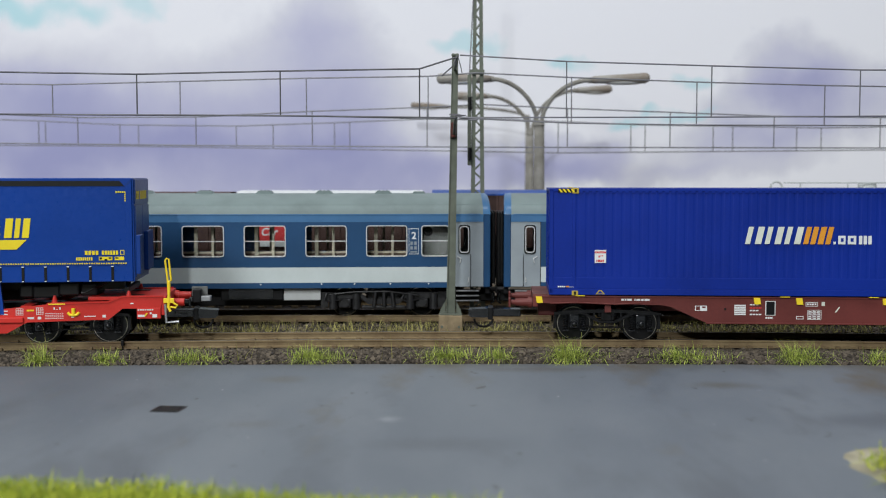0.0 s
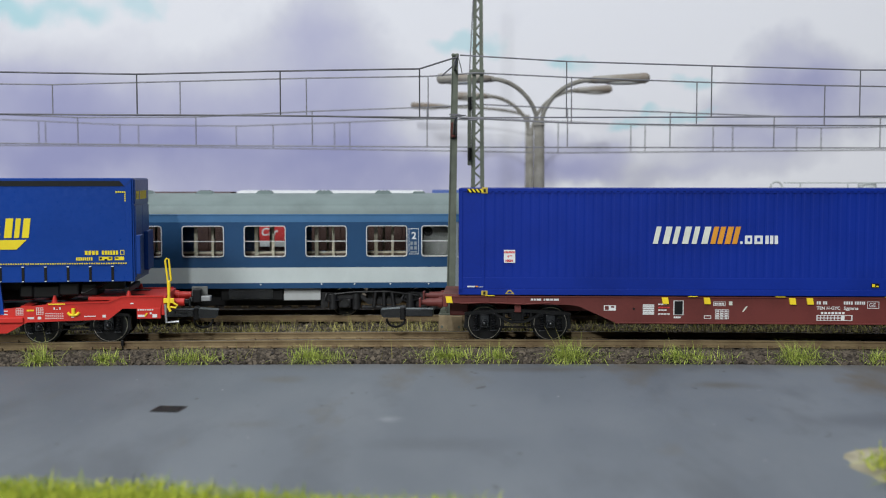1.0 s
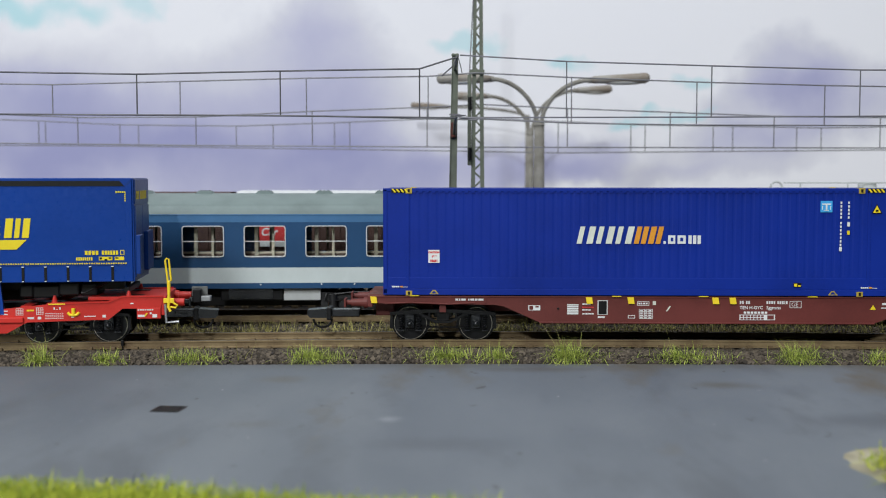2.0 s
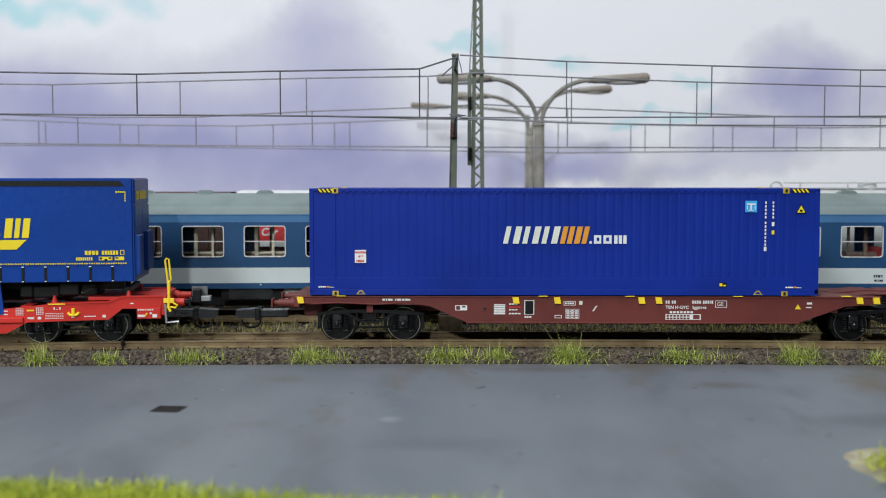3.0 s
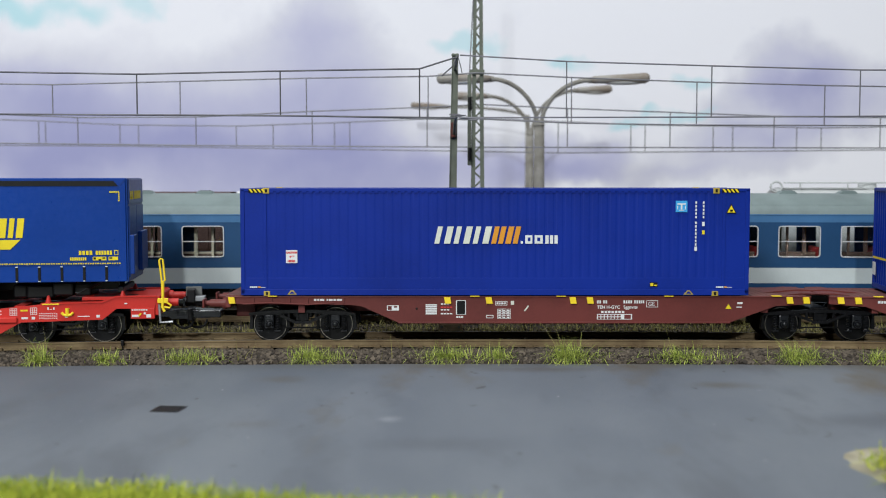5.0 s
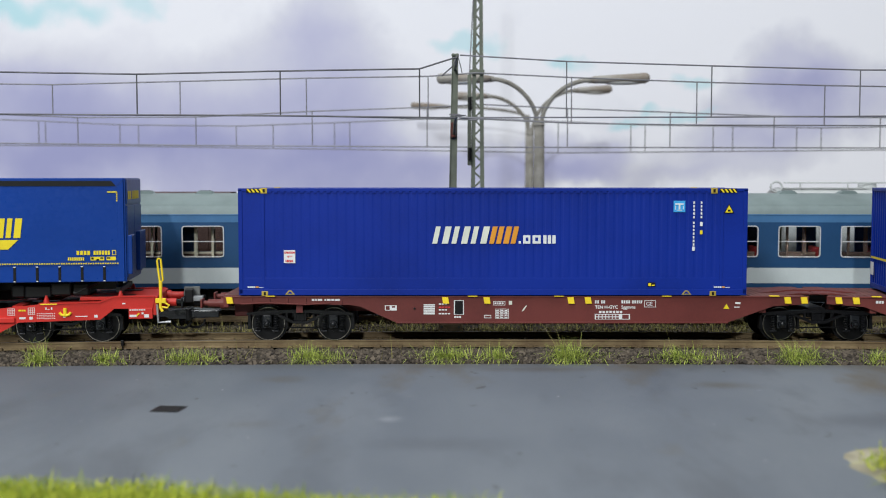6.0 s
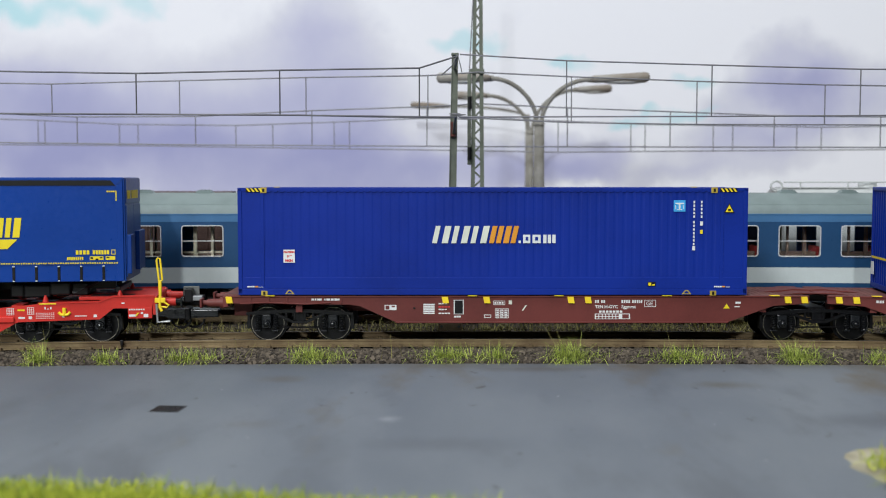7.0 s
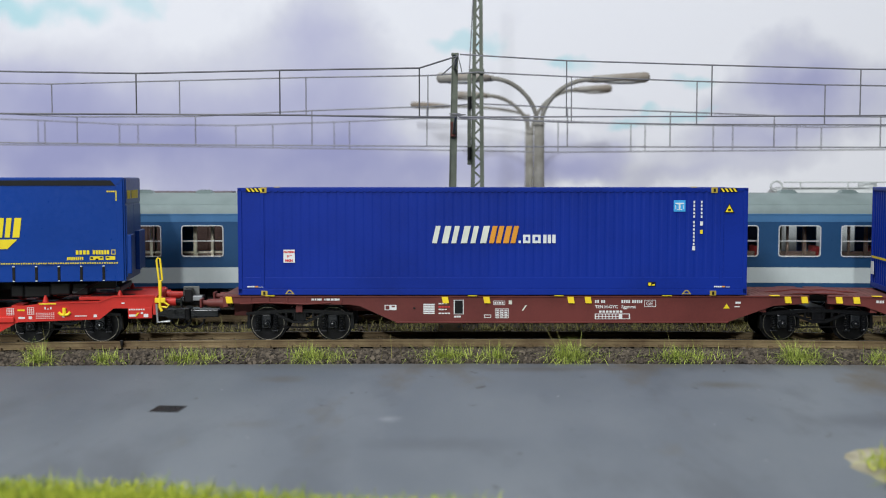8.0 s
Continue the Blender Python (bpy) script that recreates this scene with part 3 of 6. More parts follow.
def wheel_meshes():
    rim, disc = bmesh.new(), bmesh.new()
    for side, k in ((-1, -7.2), (1, 7.2)):
        rod((0, k + side * 1.25, 0), (0, k + side * 1.02, 0), WHEEL_R, WHEEL_R, 48, rim)
        rod((0, k + side * 1.0, 0), (0, k - side * 0.15, 0), WHEEL_R, WHEEL_R + 0.05, 48, disc)
        rod((0, k - side * 0.15, 0), (0, k - side * 0.75, 0), WHEEL_R + 0.7, WHEEL_R + 0.7, 48, disc)
        rod((0, k + side * 1.34, 0), (0, k + side * 1.0, 0), WHEEL_R - 0.22, WHEEL_R - 0.14, 48, disc)
        rod((0, k + side * 2.0, 0), (0, k + side * 1.0, 0), 1.0, 1.5, 16, disc)
        for i in range(6):
            a = i * math.pi / 3
            rod((2.6 * math.cos(a), k + side * 1.42, 2.6 * math.sin(a)), (2.6 * math.cos(a), k + side * 1.2, 2.6 * math.sin(a)), 0.45, 0.45, 8, disc)
    rod((0, -7, 0), (0, 7, 0), 1.1, None, 12, disc)
    return finish("wheel_rim", rim, STEEL, True), finish("wheel_disc", disc, BOGIE_BLACK)


RIM, DISC = wheel_meshes()


def wheelset(parent, x):
    w = new("wheelset")
    w.parent = parent
    w.location = (x * MM, 0, WHEEL_R * MM)
    part("rim", RIM, None, w, "bright steel wheel tyres")
    part("disc", DISC, None, w)
    KEYED.append((w, x))
    return w


def freight_bogie(parent, cx, hb=10.35):
    """Two-axle freight bogie: pressed side frames with a bellied middle, coil springs, axle boxes and a bolster; hb: half the wheelbase."""
    b = part("bogie", box(cx - 3, cx + 3, -9.5, 9.5, 7.2, 10.4, 0.4), BOGIE_BLACK, parent, "black two-axle bogie")
    end = hb + 6.3
    for side in (-1, 1):
        y0, y1 = (-11.3, -10.2) if side < 0 else (10.2, 11.3)
        top = [(-end, 8.2), (-end, 8.9), (-hb - 2, 9.5), (-4, 9.9), (4, 9.9), (hb + 2, 9.5), (end, 8.9), (end, 8.2), (hb, 8.3), (4, 8.9), (-4, 8.9), (-hb, 8.3)]
        part("side_frame", prism([(cx + x, z) for x, z in top], y0, y1), BOGIE_BLACK, b)
        belly = [(-hb + 2.2, 8.5), (-3.4, 6.1), (-2.2, 5.6), (2.2, 5.6), (3.4, 6.1), (hb - 2.2, 8.5), (hb - 3.6, 8.7), (3.0, 6.9), (2.0, 6.4), (-2.0, 6.4), (-3.0, 6.9), (-hb + 3.6, 8.7)]
        part("frame_belly", prism([(cx + x, z) for x, z in belly], y0 - 0.15, y1), BOGIE_BLACK, b)
        for k in (-4.2, -1.6, 1.6, 4.2):
            part("frame_web", box(cx + k - 0.35, cx + k + 0.35, y0 + 0.25, y1, 6.5, 9.2, 0.1), BOGIE_BLACK, b)
        part("bolster_end", box(cx - 1.9, cx + 1.9, y0 + 0.5, y1 + 0.6, 6.3, 8.9, 0.2), BOGIE_BLACK, b)
        for ax in (-hb, hb):
            bm = box(cx + ax - 1.55, cx + ax + 1.55, y0 - 0.1, y1 + 0.1, 3.7, 8.4, 0.5)
            rod((cx + ax, y0 - 0.9, 5.4), (cx + ax, y1, 5.4), 1.15, 1.6, 20, bm)
            part("axle_box", bm, BLACK_GLOSS, b)
            bm = bmesh.new()
            bmesh.ops.create_uvsphere(bm, u_segments=16, v_segments=10, radius=1.0)
            bmesh.ops.translate(bm, vec=(cx + ax, (y0 - 0.6) if side < 0 else (y1 + 0.6), 5.4), verts=bm.verts)
            part("axle_cap", bm, BLACK_GLOSS, b, "", True)
            for k in (-2.75, 2.75):
                ys = (y0 + y1) / 2 - 0.35
                part("spring_cup", box(cx + ax + k - 1.0, cx + ax + k + 1.0, ys - 0.9, ys + 0.9, 3.1, 3.6, 0.12), BLACK_GLOSS, b)
                pts = [(cx + ax + k + 0.72 * math.cos(i * 0.7), ys + 0.72 * math.sin(i * 0.7), 3.6 + i * 0.084) for i in range(56)]
                part("coil_spring", tube(pts, 0.19, 5), BLACK_GLOSS, b)
        part("brake_rod", tube([(cx - 7, y0 + 1.4, 4.2), (cx + 7, y0 + 1.4, 4.2)], 0.25, 6), BLACK, b)
        for k in (-hb - 5.9, hb + 5.9, -hb + 5.8, hb - 5.8):
            w = 0.55 if abs(k) > hb else 0.4
            part("brake_shoe", prism([(cx + k - w, 3.6), (cx + k + w, 3.6), (cx + k + w * 0.7, 7.9), (cx + k - w * 0.7, 7.9)], side * 8.0 - 1.0, side * 8.0 + 1.0), BOGIE_BLACK, b)
    wheelset(parent, cx - hb)
    wheelset(parent, cx + hb)


def buffer_pair(parent, x, z, way, mat, head):
    for y in (-10.1, 10.1):
        b = part("buffer", rod((x, y, z), (x + way * 5.4, y, z), 1.35, 1.2, 18), mat, parent)
        part("collar", rod((x + way * 0.2, y, z), (x + way * 1.4, y, z), 1.75, None, 18), mat, b)
        part("plunger", rod((x + way * 5.4, y, z), (x + way * 7.2, y, z), 0.8, None, 14), head, b)
        bm = box(x + way * 7.2 - 0.35, x + way * 7.2 + 0.35, y - 2.1, y + 2.1, z - 1.4, z + 1.4, 0.25)
        part("buffer_head", bm, head, b)


def model_coupler(parent, x, way, z, y):
    """Large black close coupling of the model, with its sprung loop."""
    c = part("coupler", box(min(x, x + way * 9), max(x, x + way * 9), y - 2.4, y + 2.4, z - 1.2, z + 1.2, 0.3), BLACK_GLOSS, parent, "black plastic model coupling")
    x1 = x + way * 9
    bm = prism([(x1, z - 1.5), (x1 + way * 7.0, z - 1.5), (x1 + way * 7.8, z - 0.5), (x1 + way * 7.8, z + 1.0), (x1, z + 1.6)], y - 2.7, y + 2.7)
    part("head", bm, BLACK_GLOSS, c)
    part("throat", box(min(x1, x1 + way * 1.6), max(x1, x1 + way * 1.6), y - 2.9, y + 2.9, z - 2.2, z + 1.9, 0.3), BLACK, c)
    pts = [(x1 + way * (3.0 + 3.0 * math.cos(a)), y - 1.6, z - 2.0 - 2.6 * math.sin(a)) for a in [i * math.pi / 10 for i in range(11)]]
    part("loop", tube(pts, 0.4, 6), BLACK, c)


def container_wagon_half(label, flip):
    """One half of an articulated container wagon; x runs from its outer end to the joint, mirrored for the other half."""
    f = -1 if flip else 1
    t = thing("container_wagon", label, "railway wagon")
    outline = [(-82, 14.3), (-82, 12.1), (-44, 11.7), (-41, 11.2), (-30, 6.3), (73, 6.3), (87, 11.3), (98, 12.0), (98, 14.3)]
    for y0, y1 in ((-13.6, -12.7), (12.7, 13.6)):
        part("side_sill", prism([(f * x, z) for x, z in outline], y0, y1), BROWN, t)
        lip = box(min(f * -82, f * 98), max(f * -82, f * 98), y0 - 0.35, y1 + 0.35, 14.0, 14.45, 0.1)
        part("top_flange", lip, BROWN, t)
        lip = box(min(f * -30, f * 73), max(f * -30, f * 73), y0 - 0.5, y1 + 0.5, 6.0, 6.45, 0.1)
        part("bottom_flange", lip, BROWN, t)
    part("deck", box(min(f * -82, f * 97), max(f * -82, f * 97), -12.7, 12.7, 13.2, 14.2), BROWN_DECK, t, "worn brown steel deck")
    part("centre_beam", box(min(f * -80, f * 95), max(f * -80, f * 95), -3.4, 3.4, 8.6, 13.2), BROWN, t)
    for x in (-60, 60, 40, -20, 10, 84):
        part("cross_beam", box(f * x - 1, f * x + 1, -12.6, 12.6, 9.2, 13.2), BROWN, t)
    for i in range(9):
        px = 80.2 + i * 1.9
        part("deck_plank", box(min(f * px, f * (px + 1.7)), max(f * px, f * (px + 1.7)), -12.3, 12.3, 14.2, 14.42, 0.05), BROWN_DECK, t)
    for y0, y1, x1 in ((-10.5, -3.2, 101.0), (3.2, 10.5, 101.0)):
        part("joint_plate", prism([(f * 91, 14.5), (f * x1, 14.7), (f * x1, 14.95), (f * 96, 15.05)][::f], y0, y1), BROWN, t)
    part("joint_cover", prism([(f * 86, 14.5), (f * 103.5, 14.6), (f * 103.5, 15.2), (f * 97, 15.5)][::f], -3.0, 3.0), BROWN, t)
    for i in range(6):
        px = -75 + i * 5.6
        part("sill_gusset", box(min(f * px, f * (px + 0.5)), max(f * px, f * (px + 0.5)), -13.95, -13.5, 12.2, 14.0), BROWN, t)
    part("brake_pipe", tube([(f * -78, -13.9, 12.0), (f * -70, -14.0, 12.4), (f * -58, -14.0, 11.9), (f * -50, -13.9, 12.3)], 0.22, 6), BROWN, t)
    return t


def step_marks(t, xs, flats):
    for x in xs:
        part("yellow_bracket", prism([(x - 1.1, 14.2), (x - 0.75, 12.2), (x + 1.15, 12.2), (x + 0.8, 14.2)], -14.3, -13.4), YELLOW_STEP, t, "bright yellow folding bracket")
    for x in flats:
        part("yellow_flap", box(x - 1.45, x + 1.45, -14.5, -12.9, 14.4, 14.62, 0.04), YELLOW_STEP, t, "bright yellow flap on the flange")


def wagon_front():
    t = container_wagon_half("red-brown articulated container wagon, leading half with white stencils", False)
    part("headstock", box(-83.4, -81.8, -13.6, 13.6, 10.9, 14.4, 0.2), BROWN, t)
    part("drag_box", box(-81.5, -75.5, -5.5, 5.5, 7.2, 12.9, 0.3), BROWN, t)
    part("end_platform", box(-83.4, -70, -12.4, 12.4, 14.2, 14.8, 0.1), BROWN_DECK, t)
    buffer_pair(t, -83.4, 11.9, -1, BROWN, BROWN)
    model_coupler(t, -87, -1, 7.6, -0.6)
    freight_bogie(t, -60.0)
    freight_bogie(t, 101.9, 11.4)
    y = -13.62
    step_marks(t, (-81.4, -14.6, -1.8, 24.2, 29.5, 91.3, 96.4), (-6.2, -68.7, 20.5, 53.8, 87.2))
    bars([(-12.0, -8.9, 8.7, 13.2)], y, WHITE_PRINT, t, "hatch_border")
    part("hatch_opening", box(-11.7, -9.2, y - 0.2, y + 0.1, 8.9, 13.0), BLACK, t, "black recessed opening in the sill")
    bars(text_bars(-56, 13.0, [0.8, 0.5, 1.4, 0.9, 1.2, 0.8, 1.6], 0.6, 0.25), y, WHITE_PRINT, t)
    bars([(-33.4, -29.7, 10.0, 11.6)], y, WHITE_PRINT, t)
    bars([(-33.1, -31.9, 10.2, 11.4), (-31.2, -30.2, 10.9, 11.4)], y - 0.04, BROWN, t, "stencil_gap")
    bars([(-21.4, -17.9, 8.8 + i * 0.55, 9.2 + i * 0.55) for i in range(6)], y, WHITE_PRINT, t)
    part("bolt_hole", rod((-24.2, -13.8, 10.6), (-24.2, -13.4, 10.6), 0.35), BLACK, t)
    for z, n in ((11.8, 3), (10.8, 4), (10.0, 3), (8.8, 4)):
        bars(text_bars(-16.7, z, [0.75] * n, 0.4, 0.18), y, WHITE_PRINT if z != 10.8 else RED_PRINT, t)
    bars(text_bars(-11.9, 7.7, [0.6, 0.5, 0.8], 0.55, 0.12), y, WHITE_PRINT, t)
    bars([(0.2, 3.9, 11.6, 11.75), (0.2, 3.9, 12.75, 12.9), (0.2, 0.35, 11.6, 12.9), (3.75, 3.9, 11.6, 12.9)] + text_bars(0.6, 12.0, [0.6, 0.4, 0.7, 0.5], 0.5, 0.2), y, WHITE_PRINT, t)
    bars([(5.0, 6.0, 11.8, 13.0)], y, CREAM_PRINT, t)
    bars([(0.8, 5.0, 7.5 + i * 0.72, 7.62 + i * 0.72) for i in range(5)] + [(0.8, 0.92, 7.5, 10.4), (2.4, 2.5, 7.5, 10.4), (4.9, 5.0, 7.5, 10.4)], y, WHITE_PRINT, t)
    bars([(1.1 + k * 1.3, 2.0 + k * 1.3, 7.7 + i * 0.72, 8.0 + i * 0.72) for i in range(4) for k in range(3)], y, WHITE_PRINT, t)
    bars([(-2.6, -0.4, 7.6, 8.6)], y, WHITE_PRINT, t)
    bars([(-2.4, -0.6, 7.8, 8.4)], y - 0.04, BROWN, t, "stencil_gap")
    bars([(9.0, 9.5, 9.8, 11.5)], y, CREAM_PRINT, t, "chalk_stroke", lean=0.7)
    bars(text_bars(31.7, 12.2, [0.5, 0.5], 0.95, 0.22) + text_bars(33.6, 12.2, [0.5, 0.5], 0.95, 0.22), y, WHITE_PRINT, t, "running_number", "white painted number bars")
    bars(text_bars(39.9, 12.2, [0.5] * 4, 0.95, 0.22) + text_bars(43.2, 12.2, [0.5] * 3 + [0.25, 0.5], 0.95, 0.22), y, WHITE_PRINT, t, "running_number", "white painted number bars")
    lettering("TEN H-GYC", 1.36, 31.7, y - 0.03, 10.6, WHITE_PRINT, t, bold=0.03)
    lettering("Sggmrss", 1.36, 39.9, y - 0.03, 10.6, WHITE_PRINT, t, bold=0.03)
    lettering("GE", 1.7, 47.5, y - 0.03, 11.5, WHITE_PRINT, t)
    bars([(47.0, 50.6, 11.0, 11.15), (47.0, 50.6, 13.0, 13.15), (47.0, 47.15, 11.0, 13.15), (50.45, 50.6, 11.0, 13.15)], y, WHITE_PRINT, t)
    bars(text_bars(33, 9.2, [0.75] * 7, 0.65, 0.32), y, WHITE_PRINT, t)
    bars([(31.7, 42.6, 7.2, 8.9)], y, WHITE_PRINT, t)
    bars(text_bars(32, 7.35, [0.8] * 7, 0.55, 0.25) + text_bars(32, 8.15, [0.8] * 7, 0.55, 0.25) + [(40.2, 42.2, 7.4, 8.7)], y - 0.04, BROWN, t, "stencil_gap")
    bm = prism([(71.5, 10.5), (73.4, 10.5), (72.45, 12.0)], y - 0.05, y)
    part("warning_triangle", bm, YELLOW, t, "small yellow warning triangle")
    bars([(75.2, 76.8, 12.0, 12.6), (74.9, 76.6, 10.9, 11.2)], y, WHITE_PRINT, t)
    return t


def wagon_rear():
    t = container_wagon_half("red-brown articulated container wagon, trailing half", True)
    step_marks(t, (-94.6, -89.4), (-83.4,))
    freight_bogie(t, 60.0)
    bars(text_bars(-83.5, 12.4, [0.8, 0.6, 0.5], 0.8, 0.2), -13.62, WHITE_PRINT, t)
    return t


def container(label):
    """45-foot container: corner posts, rails, corrugated sides, castings and printed marks."""
    t = thing("shipping_container", label, "container")
    L, W, H = 78.4, 14.4, 33.2
    for x in (-L, L):
        for y in (-W, W):
            part("corner_post", box(x - (1.3 if x > 0 else 0), x + (1.3 if x < 0 else 0), y - (1.2 if y > 0 else 0), y + (1.2 if y < 0 else 0), 0.6, H - 0.3, 0.15), CONTAINER_BLUE, t)
    for y in (-1, 1):
        part("top_rail", box(-L, L, min(y * W, y * (W - 0.8)), max(y * W, y * (W - 0.8)), H - 1.0, H, 0.12), CONTAINER_BLUE, t)
        part("bottom_rail", box(-L, L, min(y * W, y * (W - 0.9)), max(y * W, y * (W - 0.9)), 0.2, 2.1, 0.12), CONTAINER_BLUE, t)
        part("lower_panel", box(-L + 1.2, L - 1.2, min(y * (W - 0.15), y * (W - 0.9)), max(y * (W - 0.15), y * (W - 0.9)), 2.1, 5.6, 0.1), CONTAINER_BLUE, t)
        bm = bmesh.new()
        out, x = [], -L + 8.2
        out.append((-L + 1.2, 0.25))
        out.append((-L + 7.9, 0.25))
        while x < L - 9.5:
            out += [(x, 0.25), (x + 0.4, 0.305), (x + 0.95, 0.305), (x + 1.35, 0.25)]
            x += 2.75
        out += [(L - 1.2, 0.25)]
        a = [bm.verts.new((px, y * (W - d), 5.6)) for px, d in out]
        b = [bm.verts.new((px, y * (W - d), H - 1.0)) for px, d in out]
        for i in range(len(out) - 1):
            bm.faces.new((a[i], a[i + 1], b[i + 1], b[i]))
        part("side_panel", bm, CONTAINER_BLUE, t)
        for px in (-L + 7.6, L - 7.9):
            part("post", box(px - 0.5, px + 0.5, min(y * (W - 0.02), y * (W - 0.5)), max(y * (W - 0.02), y * (W - 0.5)), 2.0, H - 0.9, 0.1), CONTAINER_BLUE, t)
    for x in (-1, 1):
        bm = bmesh.new()
        out, y = [], -W + 1.2
        while y < W - 2.4:
            out += [(y, 0.3), (y + 0.6, 0.7), (y + 1.3, 0.7), (y + 1.9, 0.3)]
            y += 2.6
        out.append((W - 1.2, 0.3))
        a = [bm.verts.new((x * (L - d), py, 2.0)) for py, d in out]
        b = [bm.verts.new((x * (L - d), py, H - 1)) for py, d in out]
        for i in range(len(out) - 1):
            bm.faces.new((a[i], a[i + 1], b[i + 1], b[i]))
        part("end_panel", bm, CONTAINER_BLUE, t)
        part("end_rail", box(min(x * L, x * (L - 1)), max(x * L, x * (L - 1)), -W + 1.2, W - 1.2, 0.4, 2.0, 0.1), CONTAINER_BLUE, t)
        part("end_header", box(min(x * L, x * (L - 1)), max(x * L, x * (L - 1)), -W + 1.2, W - 1.2, H - 1.1, H - 0.1, 0.1), CONTAINER_BLUE, t)
    part("roof", box(-L + 0.8, L - 0.8, -W + 0.8, W - 0.8, H - 0.5, H - 0.15), CONTAINER_BLUE, t)
    part("floor", box(-L + 0.8, L - 0.8, -W + 0.8, W - 0.8, 0.3, 1.2), CONTAINER_BLUE, t)
    bm = bmesh.new()
    for i in range(70):
        x = -L + 9 + i * 2.02
        box(x, x + 1.15, -W - 0.06, -W + 0.05, H - 1.35, H - 0.85, 0, bm)
    tagged(part("roof_edge_scallop", bm, CONTAINER_BLUE, t), kind="stuff")
    y = -W - 0.08
    for sx in (-1, 1):
        for y0, y1 in ((-W - 0.14, -W + 1.6), (W - 1.6, W + 0.14)):
            for z0, z1 in ((0.0, 1.5), (H - 1.6, H + 0.1)):
                cx = sx * (L - 8.0 - (2.4 if sx > 0 else 0))
                c = part("corner_casting", box(cx - 1.0, cx + 1.0, y0, y1, z0, z1, 0.12), YELLOW_CAST, t, "dull yellow corner casting")
                part("slot", box(cx - 0.35, cx + 0.35, y0 - 0.03, y0 + 0.2, (z0 + z1) / 2 - 0.5, (z0 + z1) / 2 + 0.5), BLACK, c)
        xs = sx * (L - 5.2) - (0.9 if sx > 0 else 0)
        part("hazard_plate", box(xs - 2.6, xs + 2.6, y, -W, H - 1.3, H - 0.1), BLACK, t, "black and yellow striped edge plate")
        for i in range(4):
            bars([(xs - 1.7 + i * 1.25, xs - 1.1 + i * 1.25, H - 1.25, H - 0.15)], y - 0.03, YELLOW, t, "stripe", lean=-0.75)
        fx = 59.8 if sx > 0 else -62.6
        bm = prism([(fx - 1.5, 0.45), (fx + 1.5, 0.45), (fx + 0.4, 1.75), (fx - 0.4, 1.75)], y - 0.05, y)
        mark = part("fork_mark", bm, YELLOW_CAST, t, "hollow yellow lifting mark")
        part("mark_gap", prism([(fx - 0.85, 0.7), (fx + 0.85, 0.7), (fx + 0.2, 1.4), (fx - 0.2, 1.4)], y - 0.08, y), CONTAINER_BLUE, mark)
        nx = 70.7 if sx > 0 else -73.3
        bars(text_bars(nx - 2.4, 2.55, [0.5] * 4, 0.42, 0.1), y + 0.1, WHITE_PRINT, t)
        bars([(nx + 0.1, nx + 1.0, 2.55, 2.97)], y + 0.1, ORANGE_PRINT, t)
        bars(text_bars(nx + 1.15, 2.55, [0.25] * 4, 0.2, 0.1), y + 0.1, WHITE_PRINT, t)
    side_logo(t, y)
    return t


YELLOW_CAST = material("casting_yellow", (0.45, 0.33, 0.05), 0.5, spread=0.15, scale=400)


